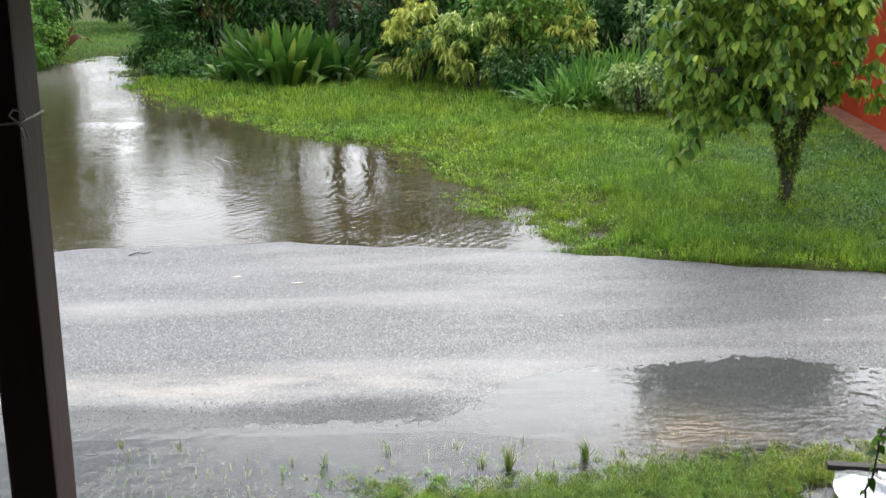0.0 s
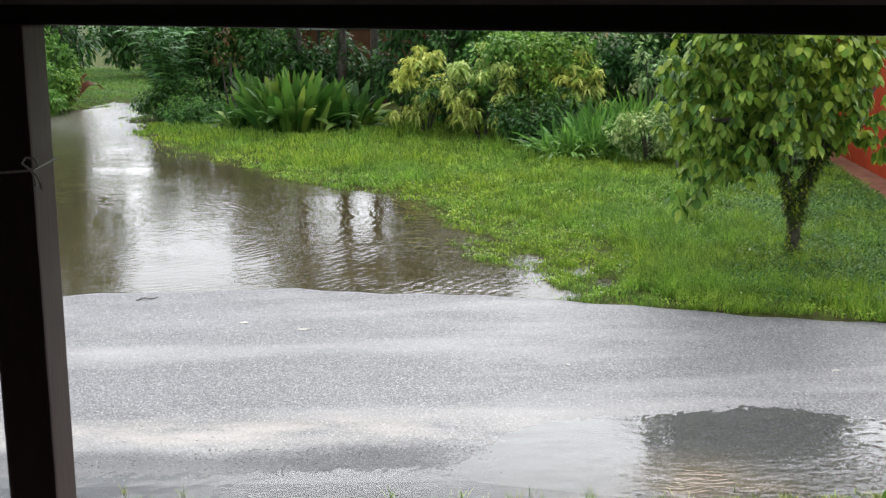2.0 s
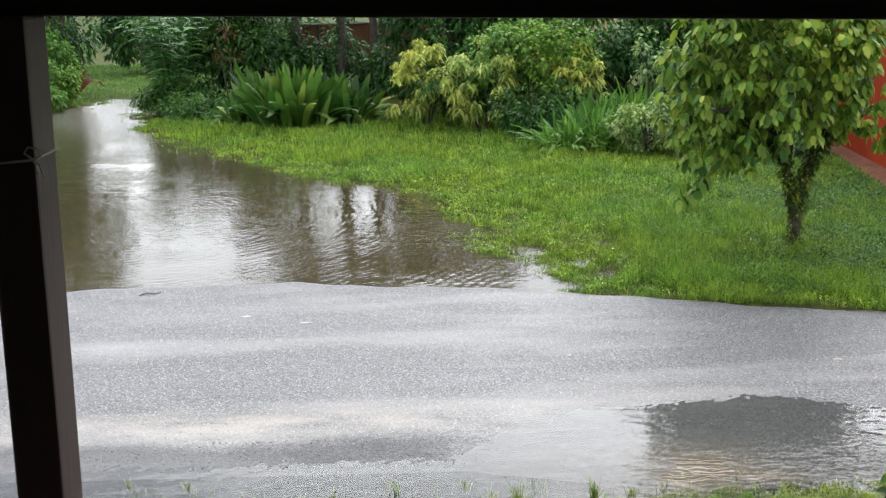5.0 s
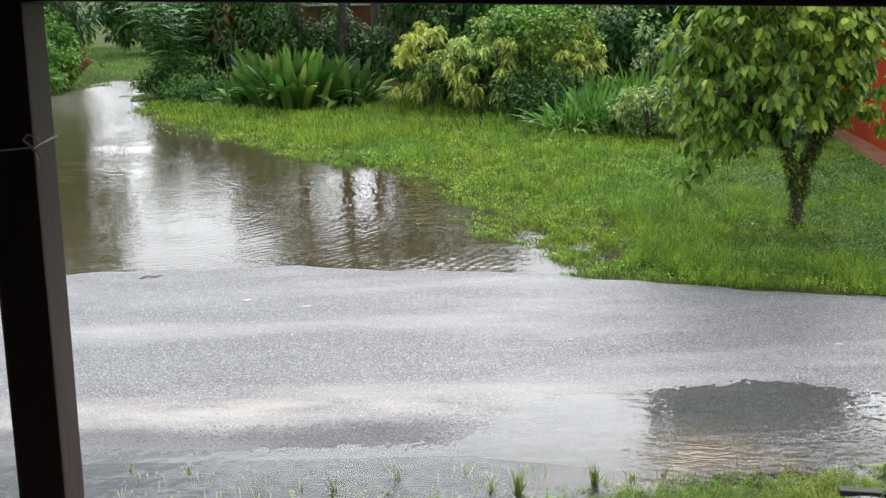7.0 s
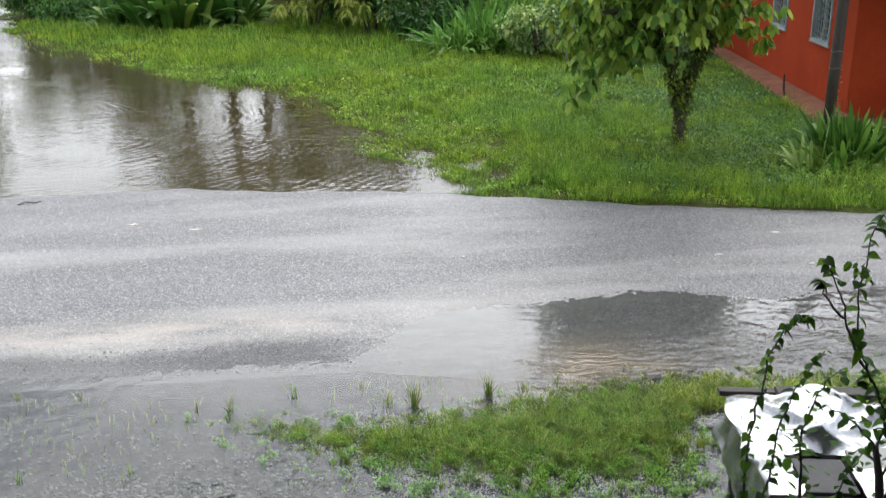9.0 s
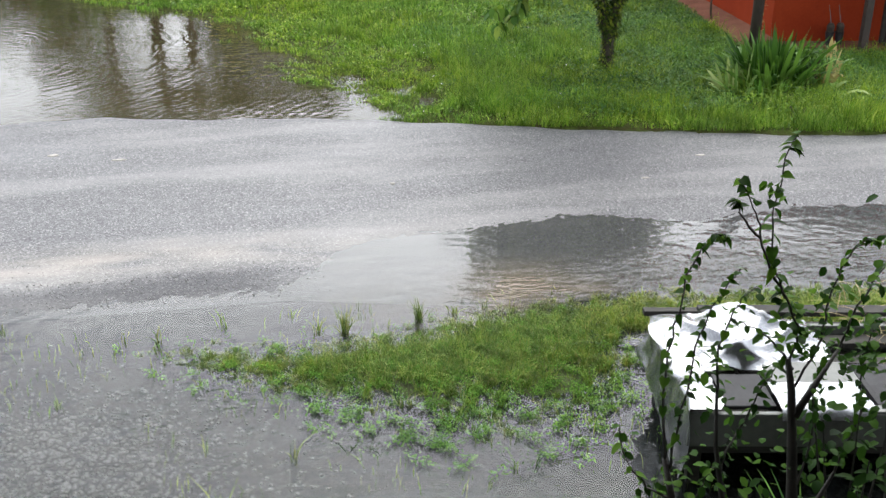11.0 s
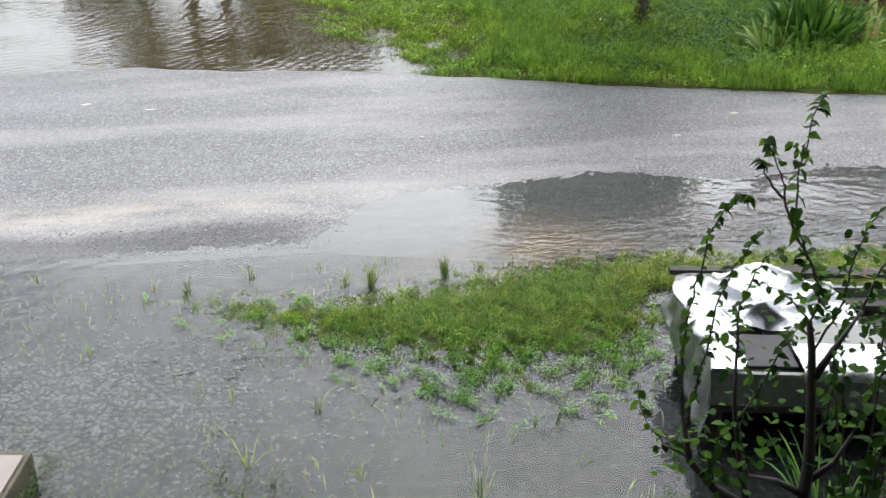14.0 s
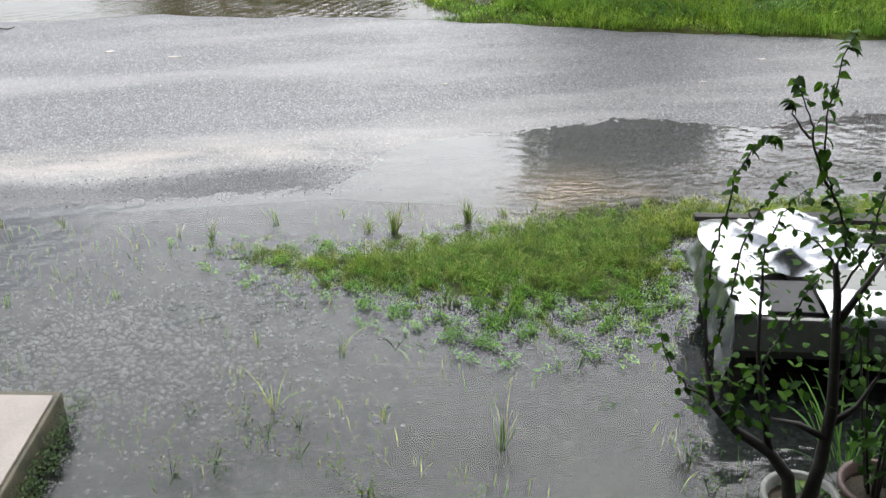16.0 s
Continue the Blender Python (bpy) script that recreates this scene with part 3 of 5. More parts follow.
def road_mesh():
    xs = np.concatenate([np.arange(-60, -8, 4), np.arange(-8, 9, 0.045), np.arange(9, 61, 4)])
    t = np.linspace(0, 1, 110)
    gx = np.repeat(xs[:, None], 110, 1)
    near, far = np.interp(xs, NEAR_X, NEAR_Y), np.interp(xs, ROAD_X, ROAD_FAR)
    far = far + 0.03 * np.sin(xs * 3.1) + 0.02 * np.sin(xs * 8.7 + 1)
    gy = near[:, None] + (far - near)[:, None] * t
    v = np.stack([gx, gy, road_z(gx, gy) + rng.normal(0, 0.0006, gx.shape)], -1)
    skirt = v[:, [-1]].copy()
    skirt[..., 2] -= 0.12
    skirt[..., 1] += 0.02
    v = np.concatenate([v, skirt], 1)
    w = v.shape[1]
    k = (np.arange(len(xs) - 1)[:, None] * w + np.arange(w - 1)).ravel()
    return raw_mesh("road", v.reshape(-1, 3), np.stack([k, k + w, k + w + 1, k + 1], 1), True)


put("road", road_mesh(), ASPHALT, label="wet grey asphalt village road with sandy streaks", category="road", kind="structure")
put("water", raw_mesh("water", [(-40, -6, 0), (25, -6, 0), (25, 39, 0), (-40, 39, 0)], [(0, 1, 2, 3)]), WATER, label="shallow brown and grey rain water flooding the ground", category="water", kind="structure")


# ---- veranda from which the view opens ----
put("veranda_floor", raw_mesh("veranda_floor", [(x, y, z) for z in (1.38, 1.5) for x, y in ((-4, -4), (5, -4), (5, 1.3), (-4, 1.3))], [(0, 3, 2, 1), (4, 5, 6, 7), (0, 1, 5, 4), (1, 2, 6, 5), (2, 3, 7, 6), (3, 0, 4, 7)]), SHADE_BOARDS, label="veranda floor boards coloured dark for the shaded interior", category="floor", kind="structure")


def slab(name, corners, thick, material, label, category):
    """A flat or sloping board through four corners, thick downwards."""
    v = [tuple(c) for c in corners] + [(x, y, z - thick) for x, y, z in corners]
    return put(name, raw_mesh(name, v, [(0, 1, 2, 3), (7, 6, 5, 4), (0, 4, 5, 1), (1, 5, 6, 2), (2, 6, 7, 3), (3, 7, 4, 0)]), material, label=label, category=category, kind="structure")


# unseen roof, its eave drawn out past the beam to shade pots and water
slab("veranda_roof", [(-4.3, 2.75, 3.14), (5.3, 2.75, 3.04), (5.3, -4.2, 5.0), (-4.3, -4.2, 5.1)], 0.04, ZINC, "unseen low zinc veranda roof with eave extended for shade", "roof")
# unseen walls, added and coloured dark to hold light off post and beam
put("wall_south", raw_mesh("wall_south", [(x, y, z) for z in (0, 5.0) for x, y in ((-4.2, -4.2), (5.2, -4.2), (5.2, -4.0), (-4.2, -4.0))], [(0, 3, 2, 1), (4, 5, 6, 7), (0, 1, 5, 4), (1, 2, 6, 5), (2, 3, 7, 6), (3, 0, 4, 7)]), SHADE_BOARDS, label="unseen house wall coloured dark to keep the veranda dim", category="wall", kind="structure")
for nm, x in (("wall_west", -4.2), ("wall_east", 5.0)):
    put(nm, raw_mesh(nm, [(x + a, y, z) for a in (0, 0.2) for y, z in ((-4, 0), (1.2, 0), (1.2, 3.35), (-4, 5.0))], [(0, 1, 2, 3), (7, 6, 5, 4), (0, 4, 5, 1), (1, 5, 6, 2), (2, 6, 7, 3), (3, 7, 4, 0)]), SHADE_BOARDS, label="unseen dark side wall added to keep light off the veranda", category="wall", kind="structure")
slab("ceiling", [(-4.0, 1.78, 3.1), (5.0, 1.78, 3.02), (5.0, -4.0, 4.8), (-4.0, -4.0, 4.9)], 0.02, BEAM_WOOD, "unseen dark boarded veranda ceiling", "ceiling")
part("veranda_beam", box(-4.2, 5.2, -0.05, 0.05, 0, 0.2, 0.006, m=pose(0.5, 1.83, 2.995, 0, 1.25, 0)), BEAM_WOOD)
tagged(bpy.data.objects["veranda_beam"], "dark wooden beam along the veranda eave", "beam", kind="structure")

post = thing("veranda_post", (-0.628, 1.8, 0), "square brown painted timber veranda post", "post")
part("shaft", box(-0.046, 0.036, -0.05, 0.05, -1.4, 1.62, 0.006, m=pose(0, 0, 1.4, 0, 1.5, 0)), PAINTED_WOOD, post)
part("footing", box(-0.1, 0.1, -0.1, 0.1, -0.1, 0.12, 0.01, m=pose(-0.05, 0, 0)), CONCRETE, post)


def string_tie():
    """A loop of string round the post with a loose bow."""
    t = thing("string_tie", (-0.594, 1.8, 2.79), "thin white string tied round the veranda post", "string")
    c, f = 0.037, -0.053
    part("loop", tube([(c - 0.09, f, -0.006), (c, f, 0), (c + 0.003, -f, 0.004), (c - 0.09, -f, 0.0), (c - 0.09, f, -0.006)], [0.0022] * 5, 5), STRING, t)
    part("bow", tube([(c, f, 0), (c - 0.012, f - 0.004, 0.012), (c - 0.004, f - 0.006, 0.022), (c + 0.01, f - 0.004, 0.019), (c + 0.014, f - 0.003, 0.008), (c + 0.002, f - 0.003, 0.0)], [0.002, 0.0018, 0.0018, 0.0018, 0.0018, 0.0016], 5), STRING, t)
    for dx, dz in ((0.016, -0.03), (0.007, -0.024)):
        part("end", tube([(c, f - 0.003, 0), (c + dx * 0.7, f - 0.006, dz * 0.25), (c + dx, f - 0.004, dz)], [0.0019, 0.0016, 0.0012], 5), STRING, t)


string_tie()


def pillar():
    t = thing("brick_pillar", (1.575, 1.62, 0), "square pillar of pale worn bricks beside the veranda", "pillar")
    part("core", box(-0.105, 0.105, -0.105, 0.105, -0.1, 3.05), CONCRETE, t)
    me = bpy.data.meshes.new("brick")
    b = box(-0.055, 0.055, -0.01, 0.01, -0.034, 0.034, 0.004)
    b.to_mesh(me)
    b.free()
    me.materials.append(BRICK_MAT)
    for k in range(38):
        for s in range(4):
            for h in (-1, 1):
                ob = new("brick", me)
                ob.parent = t
                shift = 0.058 * h + (0.012 if k % 2 else -0.012)
                ob.matrix_local = pose(0, 0, 0.04 + 0.078 * k, 0, 0, 90 * s) @ pose(shift, -0.108, 0)


pillar()

# ---- plants ----


def around(n, spread):
    return rng.normal(0, 1, (n, 3)) * np.array(spread)


def outward(n, up=0.2):
    d = rng.normal(0, 1, (n, 3))
    d[:, 2] = d[:, 2] * 0.5 + up
    return unit(d)


def clumps(centres, sizes, per, squash=0.8):
    """Leaf places in round clumps, thicker toward each clump's skin, and the ways that they point."""
    base, way = [], []
    for c, r in zip(centres, sizes):
        d = unit(rng.normal(0, 1, (per, 3)))
        rad = r * rng.uniform(0.35, 1.0, (per, 1)) ** 0.6
        base.append(np.asarray(c) + d * rad * np.array([1, 1, squash]))
        way.append(d + np.array([0, 0, -0.25]) + rng.normal(0, 0.35, (per, 3)))
    return np.concatenate(base), np.concatenate(way)


def tree_leaf_way(n):
    a = rng.uniform(0, 2 * np.pi, n)
    return np.stack([np.cos(a), np.sin(a), rng.uniform(-1.1, 0.1, n)], 1)


def front_tree():
    """The young tree on the lawn: a short trunk wrapped in creeper, splitting into steep limbs, with big drooping leaves."""
    t = thing("lawn_tree", (4.57, 12.1, 0.03), "young broad-leaved tree with creeper-wrapped trunk on lawn", "tree")
    part("trunk", tube([(0, 0, -0.1), (0.01, 0, 0.15), (0.0, 0, 0.4), (0.0, 0, 0.58)], [0.11, 0.075, 0.07, 0.085], 10), BARK, t, smooth=True)
    limbs = [[(-0.01, 0, 0.5), (-0.1, 0.02, 0.85), (-0.19, 0, 1.25), (-0.38, 0.1, 2.2)], [(0.02, 0, 0.5), (0.09, 0, 0.95), (0.25, 0.03, 1.4), (0.45, 0, 2.2)],
             [(0.08, 0, 0.9), (0.28, -0.05, 1.35), (0.6, -0.1, 1.7), (0.85, 0, 2.1)], [(-0.16, 0, 1.1), (-0.45, -0.1, 1.45), (-0.9, -0.15, 1.75), (-1.25, 0, 1.7)],
             [(0.2, 0, 1.15), (0.1, 0.2, 1.9), (0.0, 0.1, 3.0)], [(-0.25, 0.02, 1.2), (-0.3, 0.5, 1.8), (-0.4, 0.9, 2.3)]]
    for k, p in enumerate(limbs):
        part("limb", tube(p, [0.065, 0.05, 0.036, 0.012][: len(p)], 7), BARK, t, smooth=True)
    # creeper leaves cling to trunk and limbs
    base, way = [], []
    for p in [[(0, 0, 0), (0, 0, 0.7)]] + limbs[:4]:
        p = np.array(p[:3], float)
        for a, b in zip(p, p[1:]):
            n = int(760 * np.linalg.norm(b - a))
            s = rng.uniform(0, 1, (n, 1))
            o = unit(rng.normal(0, 1, (n, 3)) * [1, 1, 0.2])
            base.append(a + (b - a) * s + o * rng.uniform(0.03, 0.085, (n, 1)))
            way.append(o + [0, 0, -0.5])
    base, way = np.concatenate(base), np.concatenate(way)
    put("creeper", leaf_mesh("creeper", base, way, rng.uniform(0.035, 0.06, len(base)), 0.035), CREEPER_LEAF, t, "small round creeper leaves clinging to bark")
    # sprays of large leaves that hang in whorls from the twig ends, with shade between them
    cen = []
    while len(cen) < 150:
        u = unit(rng.normal(0, 1, 3) * np.array([1, 0.8, 1]))
        c = np.array([-0.35, 0, 2.55]) + u * rng.uniform(0.55, 1.0) ** 0.5 * np.array([1.1, 0.95, 1.35])
        if c[2] > 1.62 or (c[2] > 1.35 and (c[0] < -0.55 or c[0] > 0.6)):
            cen.append(c)
    for x, z in ((-1.25, 1.3), (-1.15, 1.05), (-1.4, 1.6), (-0.95, 1.35), (0.75, 1.5), (0.85, 1.75), (-1.0, 1.2), (0.6, 1.6), (-1.5, 2.0), (-1.55, 2.4), (-1.25, 0.98), (-1.5, 1.75)):
        cen.append(np.array([x, -0.15, z]))
    base, way = [], []
    for c in cen:
        out = unit(c - np.array([-0.35, 0, 2.3]))
        for w in range(rng.integers(4, 8)):
            tip = c + rng.normal(0, 0.125, 3) * [1, 1, 0.8] + out * 0.06
            turn = rng.uniform(0, 6.28)
            for k in range(rng.integers(6, 10)):
                a = turn + 0.85 * k + rng.normal(0, 0.2)
                d = np.array([math.cos(a), math.sin(a), 0])
                base.append(tip + d * 0.02 + [0, 0, rng.normal(0, 0.02)])
                way.append(d + out * 0.35 + [0, 0, rng.uniform(-1.3, -0.2)])
    u = unit(rng.normal(0, 1, (1800, 3)))
    base = np.concatenate([np.array(base), np.array([-0.35, 0.1, 2.6]) + u * rng.uniform(0.1, 1, (1800, 1)) ** 0.4 * [0.85, 0.8, 1.05]])
    way = np.concatenate([np.array(way), tree_leaf_way(1800)])
    n = len(base)
    long, wide = rng.uniform(0.08, 0.135, n), rng.uniform(0.062, 0.095, n)
    # the skin that faces the road is made of single leaves
    pick = np.zeros(n, bool)
    pick[np.argsort(base[:, 1] + 0.25 * np.abs(base[:, 0] + 0.3))[:300]] = True
    leaf_pieces(t, base[pick], way[pick] - [0, 0, 0.3], long[pick], wide[pick], TREE_LEAF, OVAL)
    put("crown", ovate_mesh("crown", base[~pick], way[~pick], long[~pick], wide[~pick], 0.5), TREE_LEAF, t, "large drooping yellowish green leaves", kind="stuff")


front_tree()


def shrub(name, at, label, size, count, per, leaf, material, stems=5, clump=0.3, category="shrub", droop=0.3, low=0.15, group=""):
    """A leafy shrub: bent stems and clumps of leaves set about an uneven outline. size: half width, half depth, height."""
    t = thing(name, at, label, category, group)
    w, d, h = size
    for k in range(stems):
        a = rng.uniform(0, 2 * np.pi)
        r = rng.uniform(0.15, 0.6)
        x, y = math.cos(a) * w * r, math.sin(a) * d * r
        part("stem", tube([(x * 0.2, y * 0.2, -0.05), (x * 0.6, y * 0.6, h * 0.35), (x, y, h * rng.uniform(0.6, 0.85))], [0.035, 0.025, 0.01], 6), BARK, t)
    u = unit(rng.normal(0, 1, (count, 3)))
    cen = u * rng.uniform(0.3, 1.0, (count, 1)) ** 0.5 * np.array([w, d, h * 0.5 * (1 - low)]) + [0, 0, h * (0.5 + low / 2)]
    base, way = clumps(cen, rng.uniform(0.6, 1.3, count) * clump, per)
    base[:, 2] = np.maximum(base[:, 2], 0.02)
    n = len(base)
    put("foliage", leaf_mesh("foliage", base, way, rng.uniform(0.7, 1.3, n) * leaf[0], rng.uniform(0.8, 1.2, n) * leaf[1], droop), material, t)
    return t


def strap_plant(name, at, label, n, length, width, material, tilt=0.75, droop=0.5, spread=0.3, category="plant", group="", single=False):
    """Long arching leaves that rise from one crown."""
    t = thing(name, at, label, category, group)
    a = rng.uniform(0, 2 * np.pi, n)
    out = np.abs(rng.normal(0, tilt, n))
    way = np.stack([np.cos(a) * out, np.sin(a) * out, np.ones(n)], 1)
    r = rng.uniform(0, spread, n)
    base = np.stack([np.cos(a) * r, np.sin(a) * r, np.zeros(n)], 1)
    long, wide, bend = rng.uniform(0.6, 1.1, n) * length, rng.uniform(0.7, 1.2, n) * width, rng.uniform(0.3, 1.0, n) * droop
    if single:
        for k in range(n):
            put("leaf", strap_mesh("leaf", base[k : k + 1], way[k : k + 1], long[k], wide[k], bend[k], 5), material, t)
        return t
    inner = out < np.median(out)
    for nm, pick in (("heart_leaf_tuft", inner), ("outer_leaf_tuft", ~inner)):
        put(nm, strap_mesh(nm, base[pick], way[pick], long[pick], wide[pick], bend[pick], 5), material, t)
    m = max(3, n // 14)
    a = rng.uniform(0, 2 * np.pi, m)
    way = np.stack([np.cos(a), np.sin(a), 0.35 + 0 * a], 1)
    put("withered_leaf_tuft", strap_mesh("withered_leaf_tuft", way * 0.05 * [1, 1, 0], way, rng.uniform(0.2, 0.4, m) * length, width * 0.7, 0.5, 4), DRY_LEAF, t, "withered yellow-brown lower leaves")
    return t


def fronds(name, at, label, stalks, height, leaf, material, category="plant", spread=0.9):
    """Ginger-like stalks with leaves in two ranks."""
    t = thing(name, at, label, category)
    base, way = [], []
    for k in range(stalks):
        a = rng.uniform(0, 2 * np.pi)
        lean = rng.uniform(0.1, spread)
        h = height * rng.uniform(0.7, 1.05)
        foot = np.array([math.cos(a), math.sin(a), 0]) * rng.uniform(0, 0.35)
        out = np.array([math.cos(a), math.sin(a), 0])
        pts = [foot + out * lean * s**1.8 * h * 0.6 + np.array([0, 0, h * (s - 0.25 * lean * s**2)]) for s in np.linspace(0, 1, 12)]
        part("stalk", tube(pts[::3] + [pts[-1]], [0.02, 0.017, 0.014, 0.01, 0.006], 5), GREEN_LEAF, t)
        for j, p in enumerate(pts[2:]):
            side = np.cross(out, [0, 0, 1.0]) * (1 if j % 2 else -1)
            for s in (side, -side * 0.9):
                base.append(p)
                way.append(s + out * 0.4 + [0, 0, 0.35])
    n = len(base)
    put("leaves", strap_mesh("leaves", np.array(base), np.array(way), rng.uniform(0.8, 1.2, n) * leaf[0], leaf[1], 0.4, 4), material, t)
    return t


def croton(x, y, w, h):
    """Tiers of small umbrella-like bunches of drooping leaves on forked stems."""
    t = thing("croton_shrub", (x, y, 0.03), "yellow-green shrub with bunched drooping leaves", "shrub")
    base, way = [], []
    for k in range(48):
        a, r = rng.uniform(0, 2 * np.pi), rng.uniform(0.15, 1.0) ** 0.6
        top = np.array([math.cos(a) * w * r, math.sin(a) * w * 0.8 * r, h * rng.uniform(0.25, 1.0) * (1.05 - 0.35 * r)])
        if k < 9:
            part("stem", tube([(0.03 * math.cos(a), 0.03 * math.sin(a), -0.05), tuple(top * [0.4, 0.4, 0.5]), tuple(top)], [0.03, 0.02, 0.008], 6), BARK, t)
        m = rng.integers(50, 85)
        b = rng.uniform(0, 2 * np.pi, m)
        base.append(top + rng.normal(0, 0.05, (m, 3)))
        way.append(np.stack([np.cos(b), np.sin(b), rng.uniform(-0.9, 0.35, m)], 1))
    base, way = np.concatenate(base), np.concatenate(way)
    n = len(base)
    put("foliage", leaf_mesh("foliage", base, way, rng.uniform(0.14, 0.24, n), rng.uniform(0.045, 0.065, n), 0.5), YELLOW_LEAF, t)
    return t


# beside the lane
fronds("ginger_clump", (-7.25, 31.0, 0), "tall dark green ginger clump beside the flooded lane", 44, 3.7, (0.62, 0.12), FROND_LEAF, spread=0.75)
shrub("lane_shrub", (-7.0, 29.8, 0), "deep green shrub at the corner of the lane", (1.2, 0.9, 1.1), 40, 60, (0.16, 0.06), DEEP_LEAF)
shrub("low_shrub", (-6.1, 28.3, 0), "low bright green shrub at the water's edge", (1.0, 0.7, 0.75), 26, 70, (0.11, 0.06), GREEN_LEAF, 3, 0.25)
shrub("low_shrub", (-4.9, 27.6, 0), "low spreading fern-like shrub on the lawn edge", (0.9, 0.6, 0.5), 22, 60, (0.13, 0.05), GREEN_LEAF, 3, 0.22)
for x, y, w, h in ((-12.1, 32.6, 0.7, 2.1), (-11.6, 33.4, 0.7, 1.3), (-12.9, 33.6, 0.8, 2.9), (-12.5, 35.2, 0.8, 2.5), (-11.7, 32.2, 0.6, 0.8)):
    shrub("bank_shrub", (x, y, 0.03), "leafy green shrub on the lane's grassy bank", (w, w * 0.9, h), 40, 70, (0.15, 0.075), VINE_GREEN, 4, 0.24)
strap_plant("banana_plant", (-12.7, 34.4, 0.05), "banana plant with broad pale green leaves", 11, 2.5, 0.42, PALE_GREEN, 0.4, 0.35, 0.1, single=True)
strap_plant("banana_plant", (-11.9, 35.6, 0.05), "withered banana plant with hanging brown leaves", 5, 2.4, 0.3, RUST_LEAF, 0.5, 0.9, 0.08, single=True)
# along the lawn's far edge
strap_plant("spider_lily", (-3.2, 26.6, 0.03), "large clump of broad glossy strap leaves", 300, 2.2, 0.27, STRAP_LEAF, 0.62, 0.55, 1.1)
strap_plant("spider_lily", (-1.75, 26.7, 0.03), "smaller clump of glossy strap leaves", 110, 1.75, 0.24, STRAP_LEAF, 0.8, 0.65, 0.45)
strap_plant("spider_lily", (-4.6, 26.8, 0.03), "smaller clump of glossy strap leaves", 100, 1.4, 0.17, STRAP_LEAF, 0.8, 0.65, 0.4)
shrub("rust_shrub", (-5.4, 30.0, 0.03), "shrub with rust and yellow leaves", (0.6, 0.5, 2.5), 4, 14, (0.24, 0.06), RUST_LEAF, 4, low=0.6)
for x, y, w, h in ((0.2, 25.6, 1.0, 2.4), (1.5, 24.0, 0.9, 2.45), (2.2, 25.2, 1.0, 2.8), (3.6, 24.0, 0.7, 2.3)):
    t = croton(x, y, w, h)
    # darker leaf clumps inside the shrub paint the shade between its bunches
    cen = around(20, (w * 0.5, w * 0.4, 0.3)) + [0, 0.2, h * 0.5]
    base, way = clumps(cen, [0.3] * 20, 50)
    put("inner_foliage", leaf_mesh("inner_foliage", base, way, 0.15, 0.06), DEEP_LEAF, t, "inner leaves coloured dark for the shade within")
shrub("round_bush", (2.6, 22.9, 0.03), "round dense dark green bush at lawn edge", (0.9, 0.8, 1.3), 40, 70, (0.11, 0.06), DEEP_LEAF, 4)
shrub("vine_bush", (2.7, 24.5, 0.03), "tall bush overgrown with bright green vine", (1.6, 1.0, 2.7), 90, 80, (0.11, 0.08), VINE_GREEN, 5)
for x, y, n, h in ((3.7, 21.4, 150, 1.55), (3.1, 21.1, 100, 1.3), (4.5, 22.4, 150, 1.75), (4.2, 20.9, 70, 1.2), (5.1, 23.4, 120, 1.9), (3.9, 22.6, 120, 1.7)):
    strap_plant("tall_grass_clump", (x, y, 0.03), "clump of tall arching bright green grass", n * 2, h, 0.075, TALL_GRASS, 0.85, 0.75, 0.5, "grass", "tall grass at lawn edge")
shrub("pale_shrub", (4.6, 20.0, 0.03), "pale variegated shrub with whitish leaves", (0.85, 0.6, 1.15), 34, 90, (0.09, 0.05), PALE_LEAF, 5, 0.2)
shrub("pale_shrub", (5.4, 24.0, 0.03), "tall pale variegated shrub with whitish leaves", (0.5, 0.5, 2.5), 10, 30, (0.17, 0.08), PALE_LEAF, 5, 0.25, low=0.4)
shrub("dense_bush", (6.0, 20.6, 0.03), "dense dark green bush near the red house", (1.3, 0.9, 1.4), 50, 60, (0.13, 0.06), DEEP_LEAF, 4)
shrub("dense_bush", (7.0, 19.2, 0.03), "low pale-flowered bush at the house corner", (0.7, 0.5, 0.8), 20, 50, (0.12, 0.06), PALE_LEAF, 4, 0.2)
part("bare_branch", tube([(4.9, 19.3, 0.5), (5.1, 19.2, 0.85), (5.5, 19.2, 1.05), (6.1, 19.4, 1.0)], [0.02, 0.02, 0.018, 0.012], 6), POT_GREY)
tagged(bpy.data.objects["bare_branch"], "bare pale grey branch leaning in the shrubs", "branch")
part("bare_stem", tube([(4.95, 19.3, 0.0), (4.9, 19.3, 0.5)], [0.02, 0.02], 6), POT_GREY, bpy.data.objects["bare_branch"])


